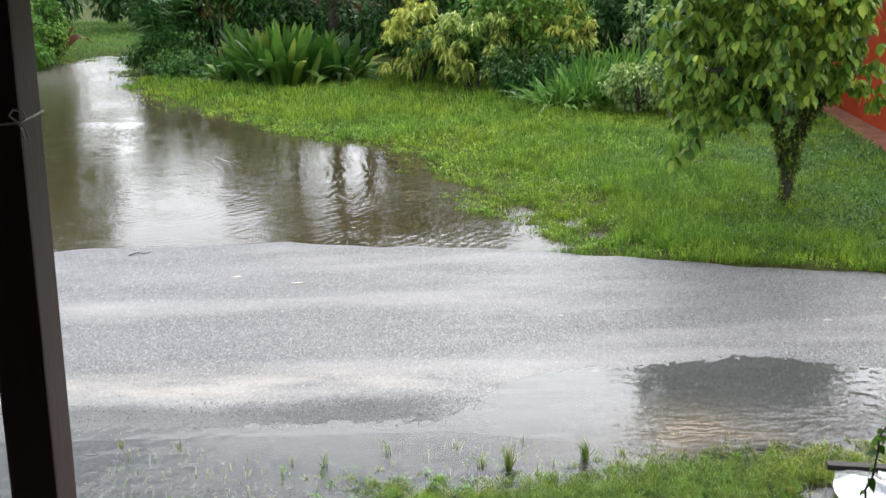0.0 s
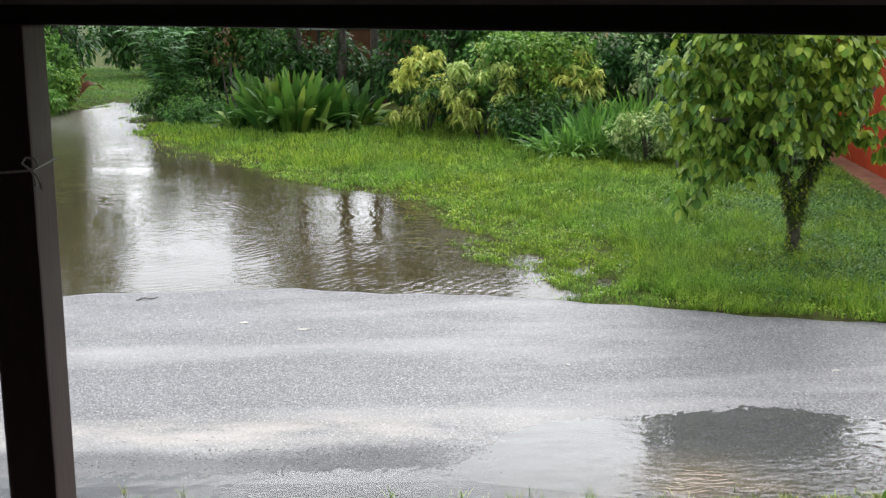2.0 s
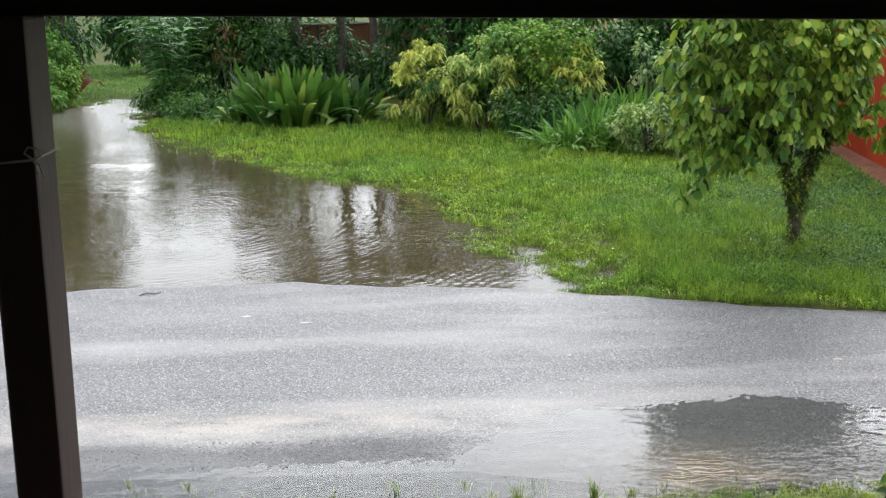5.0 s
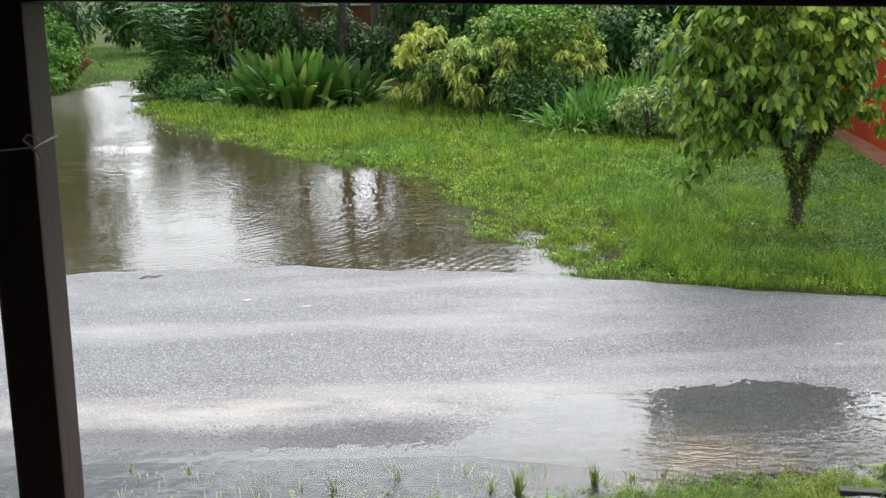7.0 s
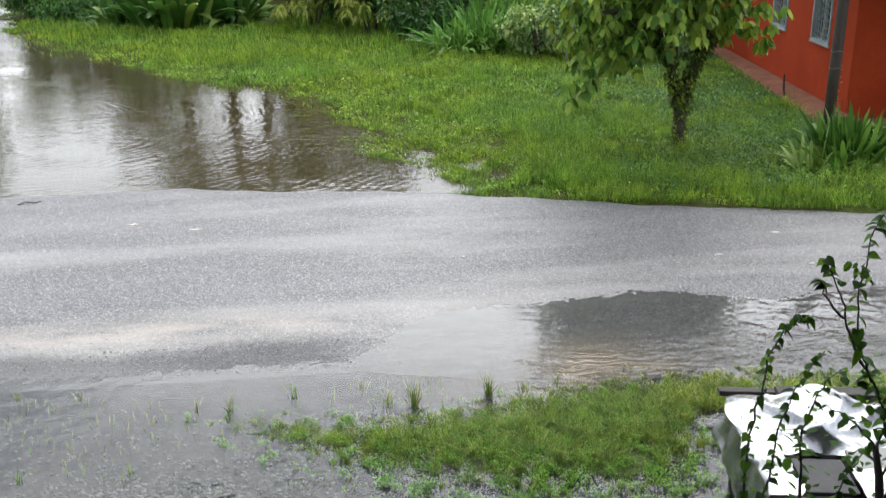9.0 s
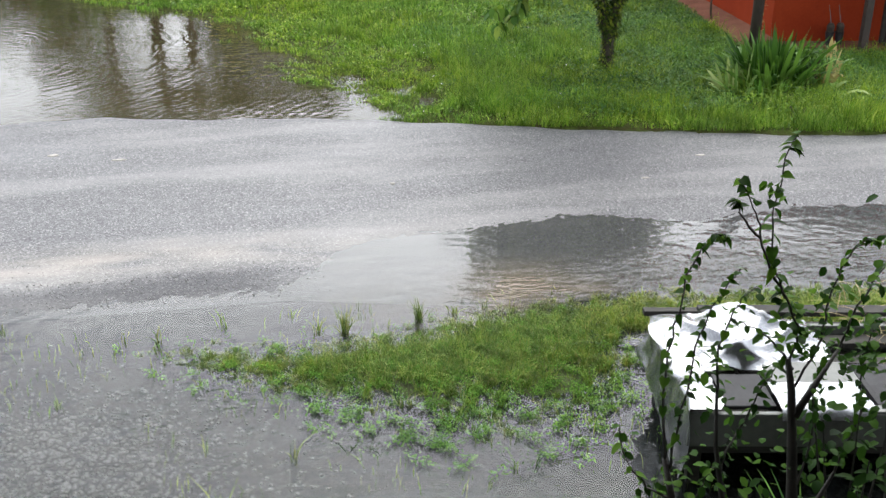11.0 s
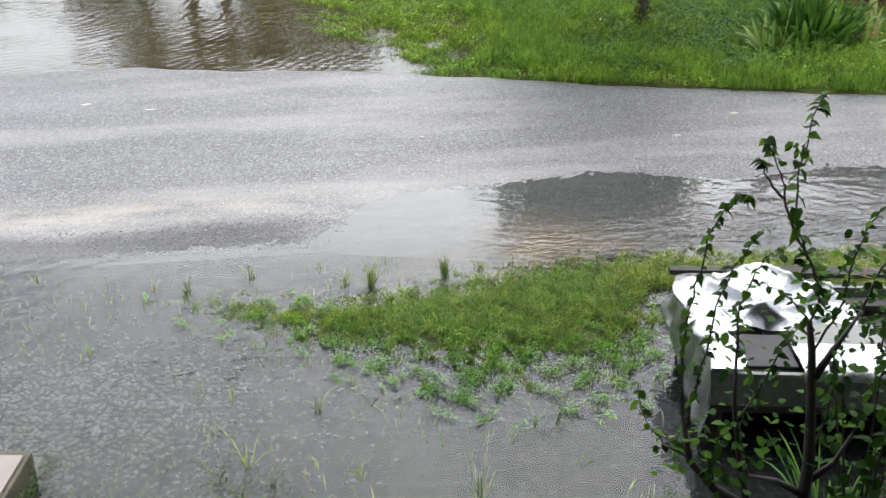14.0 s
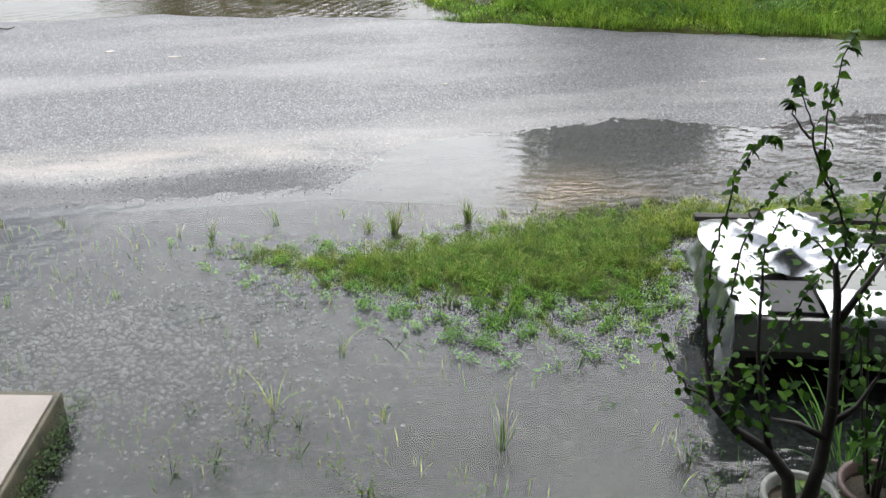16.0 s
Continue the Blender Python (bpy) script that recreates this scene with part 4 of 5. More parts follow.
def back_tree(at, trunk, crown, count, per, leaf, material, label, wrap=0.0):
    t = thing("garden_tree", at, label, "tree")
    w, d, h = crown
    part("trunk", tube([(0, 0, -0.1), (0.05, 0, trunk * 0.5), (-0.05, 0.05, trunk), (0.05, 0, trunk + h * 0.6)], [0.17, 0.13, 0.1, 0.04], 8), BARK, t, smooth=True)
    for k in range(5):
        a = rng.uniform(0, 2 * np.pi)
        part("limb", tube([(0, 0, trunk * 0.8), (math.cos(a) * w * 0.35, math.sin(a) * d * 0.35, trunk + h * 0.25), (math.cos(a) * w * 0.75, math.sin(a) * d * 0.75, trunk + h * 0.45)], [0.07, 0.05, 0.02], 6), BARK, t)
    if wrap:
        m = 900
        up = np.stack([rng.normal(0, wrap, m), rng.normal(0, wrap, m), rng.uniform(0.2, trunk, m)], 1)
        put("climber", leaf_mesh("climber", up, outward(m, -0.2), rng.uniform(0.1, 0.22, m), 0.09), material, t, "climbing leaves round the trunk")
    u = unit(rng.normal(0, 1, (count, 3)))
    cen = u * rng.uniform(0.25, 1.0, (count, 1)) ** 0.45 * np.array([w, d, h * 0.5]) + [0, 0, trunk + h * 0.4]
    base, way = clumps(cen, rng.uniform(0.3, 0.6, count), per)
    put("crown", leaf_mesh("crown", base, way, rng.uniform(0.7, 1.3, len(base)) * leaf[0], leaf[1], 0.4), material, t)


back_tree((1.0, 29.5, 0.03), 2.4, (2.1, 1.8, 3.8), 90, 70, (0.24, 0.09), DEEP_LEAF, "dark leafy garden tree behind the shrubs")
back_tree((3.7, 29.0, 0.03), 1.2, (1.5, 1.6, 2.6), 70, 70, (0.24, 0.09), GREEN_LEAF, "leafy green garden tree behind the shrubs")
back_tree((-2.3, 31.0, 0.03), 4.5, (1.3, 1.4, 4.2), 60, 60, (0.24, 0.07), DEEP_LEAF, "slender dark garden tree behind the strap plants", 0.1)
back_tree((-1.35, 31.4, 0.03), 4.3, (1.0, 1.0, 3.6), 36, 60, (0.24, 0.07), DEEP_LEAF, "thin dark garden tree behind the strap plants")
back_tree((-3.75, 32.0, 0.03), 4.2, (1.1, 1.2, 5.5), 60, 60, (0.24, 0.07), DEEP_LEAF, "dark garden tree with climber-clad trunk behind strap plants", 0.2)
back_tree((-5.2, 33.0, 0.03), 2.2, (0.9, 1.2, 3.6), 40, 60, (0.24, 0.07), DEEP_LEAF, "slender dark garden tree behind the ginger")
back_tree((7.8, 27.5, 0.03), 1.6, (3.2, 1.8, 8.0), 210, 70, (0.24, 0.1), DEEP_LEAF, "tall dark leafy garden tree near the house")
back_tree((14.9, 21.0, 0.05), 2.0, (2.0, 2.0, 7.0), 110, 60, (0.24, 0.1), DEEP_LEAF, "tall dark leafy tree beyond the red house")
back_tree((-13.2, 38.0, 0.05), 1.6, (2.2, 2.2, 9.5), 150, 60, (0.28, 0.12), DEEP_LEAF, "dark tall tree on the far bank")
back_tree((-12.6, 50.0, 0.1), 0.8, (3.0, 2.4, 2.8), 90, 60, (0.32, 0.14), DEEP_LEAF, "low dark tree behind the far meadow")
back_tree((-19.0, 48.0, 0.1), 1.5, (3.6, 3.0, 9.5), 160, 60, (0.36, 0.16), DEEP_LEAF, "tall dark tree behind the far meadow")
back_tree((-26.0, 46.0, 0.1), 1.5, (4.5, 3.0, 9.5), 160, 60, (0.36, 0.16), DEEP_LEAF, "tall dark tree behind the far meadow")
for x, y, w, h in ((-4.6, 31.5, 1.3, 2.5), (-2.5, 32.0, 1.3, 2.35), (-0.4, 30.0, 1.3, 2.4), (1.0, 32.0, 1.2, 2.5), (1.6, 27.5, 1.4, 2.3), (5.0, 26.5, 1.4, 2.3), (7.6, 25.5, 1.3, 2.4), (-6.4, 32.5, 1.1, 3.4), (-5.5, 33.0, 0.9, 3.6)):
    shrub("backing_shrub", (x, y, 0.03), "dark undergrowth shrub behind the planted edge", (w, 0.9, h), 46, 60, (0.22, 0.09), DEEP_LEAF, 5, 0.34)



def garden_shed():
    """A low timber shed behind the garden, glimpsed between the leaves."""
    t = thing("garden_shed", (-1.7, 34.4, 0.03), "low rust-orange boarded shed behind the garden trees", "shed", rz=-3)
    for k in range(26):
        part("board", box(-2.6 + 0.2 * k, -2.41 + 0.2 * k, -0.012, 0.012, -0.1, 2.45, 0.004), SHED_WOOD, t)
    part("back_wall", box(-2.6, 2.6, 1.6, 1.65, -0.1, 2.45), SHED_WOOD, t)
    for x in (-2.6, 2.57):
        part("side_wall", box(x, x + 0.03, 0.02, 1.6, -0.1, 2.45), SHED_WOOD, t)
    part("roof", box(-2.8, 2.8, -0.3, 1.9, 2.46, 2.5, m=pose(0, 0, 0, -2, 0, 0)), ZINC, t, "grey zinc roof")
    for x in (-1.6, 0.2, 1.7):
        part("post", box(x, x + 0.1, -0.25, -0.15, -0.1, 2.44, 0.006), POLE_WOOD, t)


garden_shed()
near_hedge = thing("garden_hedge", (3, 36, 0.03), "dark overgrown hedge behind the garden", "hedge")
hc = np.stack([np.linspace(-8.5, 12, 90), rng.normal(0, 0.5, 90), rng.uniform(0.4, 2.5, 90)], 1)
hb, hw = clumps(hc, rng.uniform(0.5, 0.8, 90), 70)
tc = np.stack([rng.uniform(-9, -2.5, 46), rng.normal(0, 0.4, 46), rng.uniform(2.8, 5.2, 46)], 1)
tb, tw = clumps(tc, rng.uniform(0.4, 0.7, 46), 22)
put("foliage", leaf_mesh("foliage", np.concatenate([hb, tb]), np.concatenate([hw, tw]), 0.28, 0.13), DEEP_LEAF, near_hedge)
back_hedge = thing("far_hedge", (0, 55, 0.15), "dark hedge row closing the far meadow", "hedge")
hc = np.stack([np.linspace(-60, 60, 200), rng.normal(0, 1.0, 200), rng.uniform(0.5, 3.2, 200)], 1)
hb, hw = clumps(hc, rng.uniform(0.7, 1.2, 200), 60)
put("foliage", leaf_mesh("foliage", hb, hw, 0.4, 0.2), DEEP_LEAF, back_hedge)


def palm():
    """A young coconut palm of which the lowest drooping fronds come into view."""
    t = thing("coconut_palm", (7.2, 30.0, 0.03), "coconut palm with drooping yellowed lower fronds", "palm")
    part("trunk", tube([(0, 0, -0.1), (0.1, 0, 2), (0.05, 0, 4.2)], [0.2, 0.15, 0.12], 9), BARK, t, smooth=True)
    for k in range(14):
        a = 2 * math.pi * k / 14 + rng.uniform(-0.2, 0.2)
        out = np.array([math.cos(a), math.sin(a), 0])
        rise = rng.uniform(-0.2, 1.2)
        pts = [np.array([0.05, 0, 4.2]) + out * 2.6 * q + np.array([0, 0, rise * q * 1.6 - 2.4 * q * q]) for q in np.linspace(0, 1, 14)]
        part("rib", tube(pts[::3] + [pts[-1]], [0.03, 0.025, 0.02, 0.014, 0.01, 0.005], 5), GREEN_LEAF, t)
        base = np.repeat(np.array(pts[2:]), 4, 0) + rng.normal(0, 0.03, (48, 3))
        side = np.cross(out, [0, 0, 1.0])
        way = np.array([side, -side, side, -side] * 12) + out * 0.5 + [0, 0, -0.5]
        put("leaflets", strap_mesh("leaflets", base, way, 0.7, 0.04, 0.4, 3), DRY_LEAF if rise < 0.1 else STRAP_LEAF, t)


palm()

# ---- red house ----


def house():
    t = thing("red_house", (7.58, 13.6, 0), "single-storey orange-red plastered house with louvred windows", "house", rz=-8.0)
    holes = [(0.95, 1.75), (3.0, 3.8), (5.2, 6.0)]
    edges = [0.0] + [v for h in holes for v in h] + [8.0]
    for a, b in zip(edges[::2], edges[1::2]):
        part("wall", box(0, 0.14, a, b, -0.1, 2.65), RED_WALL, t)
    for a, b in holes:
        part("wall", box(0, 0.14, a, b, -0.1, 0.95), RED_WALL, t)
        part("wall", box(0, 0.14, a, b, 1.95, 2.65), RED_WALL, t)
        w = part("window", box(0.03, 0.09, a + 0.36, a + 0.44, 0.99, 1.91, 0.004), GREY_PAINT, t, "pale painted louvre window")
        for y0, y1, z0, z1 in ((a, a + 0.05, 0.95, 1.95), (b - 0.05, b, 0.95, 1.95), (a, b, 0.95, 0.99), (a, b, 1.91, 1.95)):
            part("frame", box(-0.02, 0.1, y0, y1, z0, z1, 0.004), GREY_PAINT, w)
        part("sill", box(-0.03, 0.02, a - 0.02, b + 0.02, 0.92, 0.95, 0.005), GREY_PAINT, w)
        for k in range(9):
            for y0, y1 in ((a + 0.05, a + 0.36), (a + 0.44, b - 0.05)):
                part("pane", box(-0.045, 0.045, y0, y1, -0.004, 0.004, m=pose(0.06, 0, 1.04 + 0.1 * k, 0, 50, 0)), GLASS, w)
        for k in range(1, 6):
            y = a + 0.05 + k * (b - a - 0.1) / 6
            part("bar", tube([(-0.01, y, 0.97), (-0.01, y, 1.93)], [0.007, 0.007], 6), GREY_PAINT, w)
        # black sheet behind the louvres stands in for the unlit room
        part("dark_backing", box(0.6, 0.64, a - 0.5, b + 0.5, 0.5, 2.3), BLACK, w)
    part("wall", box(0.14, 4.6, 0, 0.14, -0.1, 2.65), RED_WALL, t)
    part("wall", box(4.46, 4.6, 0.14, 8, -0.1, 2.65), RED_WALL, t)
    part("wall", box(0.14, 4.46, 7.86, 8, -0.1, 2.65), RED_WALL, t)
    ap = bmesh.new()
    ring = [ap.verts.new(v) for v in ((-0.75, -0.2, 0.02), (0, -0.2, 0.13), (0, 8, 0.13), (-0.75, 8, 0.02), (-0.75, -0.2, -0.2), (0, -0.2, -0.2), (0, 8, -0.2), (-0.75, 8, -0.2))]
    for f in ((0, 1, 2, 3), (4, 7, 6, 5), (0, 4, 5, 1), (1, 5, 6, 2), (2, 6, 7, 3), (3, 7, 4, 0)):
        ap.faces.new([ring[k] for k in f])
    part("apron", ap, APRON, t, "sloping reddish brown concrete apron")
    part("porch_step", box(0.1, 4.6, -1.0, 0, -0.1, 0.06, 0.01), APRON, t)
    part("porch_roof", box(0.1, 4.9, -0.85, 0, 2.05, 2.09, m=pose(0, 0, 0, 4, 0, 0)), ZINC, t)
    for x in (1.05, 4.4):
        part("porch_post", box(x, x + 0.1, -0.65, -0.55, -0.1, 2.01, 0.006), POLE_WOOD, t, "dark wooden porch post")
    rf = bmesh.new()
    for y0, y1, z0, z1 in ((-0.3, 4.0, 2.59, 3.45), (4.0, 8.5, 3.45, 2.55)):
        v = [rf.verts.new(p) for p in ((-0.45, y0, z0), (5.0, y0, z0), (5.0, y1, z1), (-0.45, y1, z1), (-0.45, y0, z0 + 0.05), (5.0, y0, z0 + 0.05), (5.0, y1, z1 + 0.05), (-0.45, y1, z1 + 0.05))]
        for f in ((0, 3, 2, 1), (4, 5, 6, 7), (0, 1, 5, 4), (1, 2, 6, 5), (2, 3, 7, 6), (3, 0, 4, 7)):
            rf.faces.new([v[k] for k in f])
    part("roof", rf, ZINC, t, "grey zinc gable roof")
    for x in (0.0, 4.46):
        g = bmesh.new()
        v = [g.verts.new(p) for p in ((x, 0, 2.65), (x, 8, 2.65), (x, 4, 3.43), (x + 0.14, 0, 2.65), (x + 0.14, 8, 2.65), (x + 0.14, 4, 3.43))]
        for f in ((0, 1, 2), (3, 5, 4), (0, 3, 4, 1), (1, 4, 5, 2), (2, 5, 3, 0)):
            g.faces.new([v[k] for k in f])
        part("gable", g, RED_WALL, t)


house()


def porch_bench():
    t = thing("porch_bench", (9.2, 13.1, 0.06), "grey wooden bench against the red porch wall", "bench", rz=-9.5)
    part("seat", box(-0.25, 1.4, -0.2, 0.15, 0.82, 0.9, 0.006), OLD_PLANK, t)
    for x in (-0.15, 1.25):
        for y in (-0.12, 0.06):
            part("leg", box(x, x + 0.07, y, y + 0.05, 0, 0.82, 0.004), OLD_PLANK, t)


porch_bench()
for x, y in ((8.3, 13.25), (8.45, 13.25)):
    t = thing("dry_plant_pot", (x, y, 0.06), "small black pot with a dry whitish stem", "pot", "pots on the porch")
    part("pot", lathe([(0.045, 0), (0.06, 0.16), (0.065, 0.18), (0.05, 0.17)], 14), BLACK, t)
    part("root_ball", lathe([(0.05, 0.16), (0.055, 0.26), (0.03, 0.3)], 10), BARK, t)
    part("stem", tube([(0, 0, 0.28), (-0.03, 0, 0.4), (-0.06, 0.02, 0.55)], [0.007, 0.005, 0.003], 5), POT_GREY, t)


def utility_pole():
    t = thing("utility_pole", (7.2, 13.35, 0), "dark tarred wooden pole with wire ties", "pole")
    part("shaft", tube([(0, 0, -0.2), (0.01, 0, 1.0), (0.02, 0, 3), (0.03, 0, 4.6)], [0.072, 0.078, 0.074, 0.07], 14), POLE_WOOD, t, smooth=True)
    for z in (0.82, 1.05):
        part("wire_tie", tube([(0.08 * math.cos(a) + 0.01, 0.08 * math.sin(a), z + 0.01 * math.sin(3 * a)) for a in np.linspace(0, 2 * math.pi, 15)], [0.004] * 15, 5), POT_GREY, t, "pale wire wound round the pole")
    n = 60
    z = rng.uniform(0.1, 0.9, n)
    base = np.stack([0.08 + rng.normal(0, 0.01, n), -0.04 + rng.normal(0, 0.02, n), z], 1)
    put("creeper", leaf_mesh("creeper", base, outward(n), 0.03, 0.025), DRY_LEAF, t, "thin dry creeper up one side")


utility_pole()
part("wooden_stake", tube([(7.5, 15.3, -0.1), (7.44, 15.3, 0.2), (7.42, 15.28, 0.42)], [0.02, 0.018, 0.015], 6), POLE_WOOD)
tagged(bpy.data.objects["wooden_stake"], "short dark stake in front of the apron", "stake")

# ---- clump by the road ----
strap_plant("road_clump", (6.15, 10.85, 0.04), "dense clump of upright broad dark green leaves", 290, 0.92, 0.066, CLUMP_LEAF, 0.5, 0.42, 0.36, single=True)
strap_plant("pale_clump", (5.62, 10.62, 0.04), "pale yellow-green striped leaf clump", 34, 0.62, 0.065, PALE_LEAF, 1.0, 0.5, 0.2, single=True)
strap_plant("green_clump", (5.9, 10.45, 0.04), "low bright green leafy clump before the dark one", 80, 0.55, 0.04, TALL_GRASS, 0.8, 0.6, 0.32, single=True)
strap_plant("yellowed_clump", (6.8, 10.75, 0.04), "yellowed stalk with curled dry leaves", 14, 0.9, 0.13, DRY_LEAF, 0.25, 0.8, 0.08, single=True)
strap_plant("pale_clump", (6.6, 10.5, 0.04), "pale drooping leaf clump", 18, 0.66, 0.08, PALE_LEAF, 0.9, 0.7, 0.15, single=True)
shrub("fine_shrub", (6.5, 10.65, 0.04), "fine-leaved green shrub among the clump", (0.3, 0.25, 0.6), 18, 50, (0.05, 0.022), COVER_LEAF, 4, 0.13)
for x, y in ((5.5, 10.2), (6.0, 10.1), (6.5, 10.05), (5.9, 9.8), (6.3, 9.75)):
    shrub("road_weed", (x, y, 0.02), "low weedy growth at the road edge", (0.32, 0.22, 0.2), 14, 40, (0.06, 0.016), LAWN, 2, 0.12, "weed", group="weeds along the road")

# ---- grass ----


def lawn_places(n, x0, x1, y0, y1, edge=0.03):
    p = np.stack([rng.uniform(x0, x1, n), rng.uniform(y0, y1, n)], 1)
    z = ground_z(p[:, 0], p[:, 1])
    far = np.interp(p[:, 0], ROAD_X, ROAD_FAR)
    inside_house = (p[:, 0] > 7.0 + 0.167 * (p[:, 1] - 13.75)) & (p[:, 1] > 12.6 - 0.17 * (p[:, 0] - 7.6)) & (p[:, 1] < 22)
    ok = (p[:, 1] > far + edge) & (z > -0.012 + 0.02 * rng.random(n)) & ~inside_house
    ok &= (wavy(p[:, 0], p[:, 1], 4.1, 5) + rng.normal(0, 0.5, n) > -0.9)
    return np.concatenate([p[ok], z[ok][:, None]], 1)


def lawn(name, n, region, low, high, width, lean, label, material=None):
    p = lawn_places(n, *region)
    tufts = wavy(p[:, 0], p[:, 1], 6.3, 9) + 0.7 * wavy(p[:, 0], p[:, 1], 2.6, 4)
    keep = rng.random(len(p)) < np.clip(0.62 + 0.6 * tufts, 0.12, 1)
    p, tufts = p[keep], tufts[keep]
    h = rng.uniform(low, high, len(p)) * (1 + 0.45 * wavy(p[:, 0], p[:, 1], 0.9, 2)) * np.clip(1 + 0.5 * tufts, 0.5, 1.7) * np.clip(0.45 + p[:, 2] * 14, 0.35, 1)
    put(name, blade_mesh(name, p, h, width, lean), material or LAWN, label=label, category="grass", kind="stuff")


lawn("lawn_grass", 230000, (-1.5, 9.5, 8.9, 14), 0.04, 0.12, 0.0075, 1.0, "short wet bright green lawn grass")
lawn("lawn_grass", 160000, (-6, 9, 14, 21), 0.05, 0.14, 0.012, 0.9, "wet bright green lawn grass")
lawn("lawn_grass", 100000, (-9, 9, 20, 29), 0.08, 0.21, 0.017, 0.8, "long wet green grass below the shrubs")
lawn("meadow_grass", 110000, (-24, -5, 30, 58), 0.04, 0.1, 0.03, 1.0, "green meadow grass beside the lane", MEADOW)
lawn("long_grass", 34000, (2.4, 9.5, 8.9, 14.5), 0.1, 0.24, 0.006, 0.8, "long thin grass blades standing in the lawn")
lawn("road_edge_grass", 9000, (1.6, 9.5, 8.7, 10.6), 0.07, 0.18, 0.008, 0.8, "taller grass fringe at the asphalt edge")
for region, n, size in (((-1, 9.5, 9.3, 14), 46000, 0.035), ((-5, 9, 14, 22), 46000, 0.055)):
    q = lawn_places(n, *region)
    q = q[wavy(q[:, 0], q[:, 1], 1.3, 7) + rng.normal(0, 0.6, len(q)) > -0.1]
    q[:, 2] += rng.uniform(0.02, 0.09, len(q))
    put("lawn_weeds", leaf_mesh("lawn_weeds", q, outward(len(q)), rng.uniform(0.6, 1.4, len(q)) * size, size * 0.55), LAWN, label="small broad-leaved weeds scattered through the lawn", category="weed", kind="stuff")
q = lawn_places(190000, 2.4, 8.6, 10.0, 20)
q = q[wavy(q[:, 0], q[:, 1], 0.9, 3) * 0.5 + (q[:, 0] - 4.6) * 0.35 - np.clip(q[:, 1] - 15, 0, 9) * 0.25 + rng.normal(0, 0.35, len(q)) > 0]
q[:, 2] += rng.uniform(0.03, 0.12, len(q))
put("ground_cover", leaf_mesh("ground_cover", q, outward(len(q)), rng.uniform(0.03, 0.07, len(q)), 0.02), COVER_LEAF, label="dull blue-green creeping ground cover by the tree", category="weed", kind="stuff")
n = 130
q = lawn_places(n * 3, 1.5, 7.5, 10, 19)[:n]
q[:, 2] += 0.1
put("lawn_specks", leaf_mesh("lawn_specks", q, outward(len(q), 1.0), 0.02, 0.02), STRING, label="tiny white specks dotted in the lawn", category="flower", kind="stuff")


def verge():
    # tufts of blades that lean out from their hearts, thinning toward the open water
    m = 9500
    cx, cy = rng.uniform(-0.8, 5.5, m), rng.uniform(4.2, 6.1, m)
    inn = patch_in(cx, cy)
    back = np.clip((cy - 4.95) * 2.2 + 0.35 * wavy(cx, cy, 3.0, 1) + 1.5 * np.clip(cx - 2.2, 0, 1), 0.1, 1)
    ok = (inn > -0.1) & (rng.random(m) < np.clip(0.35 + inn * 2.5, 0.1, 1) * back) & ~((cx > 2.25) & (cy < 5.5 - 0.188 * (cx - 2.42)))
    cx, cy, inn = cx[ok], cy[ok], inn[ok]
    per = rng.integers(22, 60, len(cx))
    k = np.repeat(np.arange(len(cx)), per)
    n = len(k)
    size = rng.uniform(0.5, 1.25, len(cx))[k] * np.clip(0.6 + inn[k] * 1.2, 0.5, 1.15)
    a, r = rng.uniform(0, 2 * np.pi, n), np.abs(rng.normal(0, 0.035, n)) * size
    p = np.stack([cx[k] + np.cos(a) * r, cy[k] + np.sin(a) * r, 0 * r], 1)
    p[:, 2] = np.maximum(ground_z(p[:, 0], p[:, 1]), -0.02)
    put("verge_grass", blade_mesh("verge_grass", p, rng.uniform(0.03, 0.075, n) * size, 0.0045, 1.2), PATCH_GRASS, label="matted half-flooded grass between road and yard", category="grass", kind="stuff")
    m = 230000
    cx, cy = rng.uniform(-0.8, 2.3, m), rng.uniform(3.9, 5.9, m)
    ci = patch_in(cx, cy)
    keep = (ci > -0.4) & (wavy(cx, cy, 17.0, 6) + 0.4 * wavy(cx, cy, 5.0, 3) + rng.normal(0, 0.25, m) > 0.3 + np.clip(-ci * 1.6, 0, 1) + 0.5 * np.clip((cy - 5.2) * 2, 0, 1))
    q = np.stack([cx, cy, np.maximum(ground_z(cx, cy), -0.005) + rng.uniform(0.0, 0.05, m)], 1)[keep]
    put("verge_creeper", leaf_mesh("verge_creeper", q, outward(len(q)), rng.uniform(0.009, 0.017, len(q)), 0.007), VERGE_LEAF, label="small creeping weed leaves in the flooded grass", category="weed", kind="stuff")
    # sparse shoots standing in the open water
    m = 2400
    sx, sy = rng.uniform(-1.9, 2.2, m), rng.uniform(3.1, 6.2, m)
    keep = wavy(sx, sy, 2.1, 8) > 0.05
    s = np.stack([sx, sy, 0 * sx - 0.03], 1)[keep]
    put("water_shoots", blade_mesh("water_shoots", s, rng.uniform(0.04, 0.1, len(s)), 0.004, 0.5), PATCH_GRASS, label="thin grass shoots standing in water", category="grass", kind="stuff")


verge()


def tuft(at, n, h, label="thin grass tuft standing in the flood water", spread=0.03, material=None):
    t = thing("grass_tuft", (*at, -0.03), label, "grass", "tufts in the water")
    a, r = rng.uniform(0, 2 * np.pi, n), rng.uniform(0, spread, n)
    base = np.stack([np.cos(a) * r, np.sin(a) * r, 0 * a], 1)
    put("tuft_body", blade_mesh("tuft_body", base, rng.uniform(0.5, 1.1, n) * h, 0.005, 0.6), material or PATCH_GRASS, t)


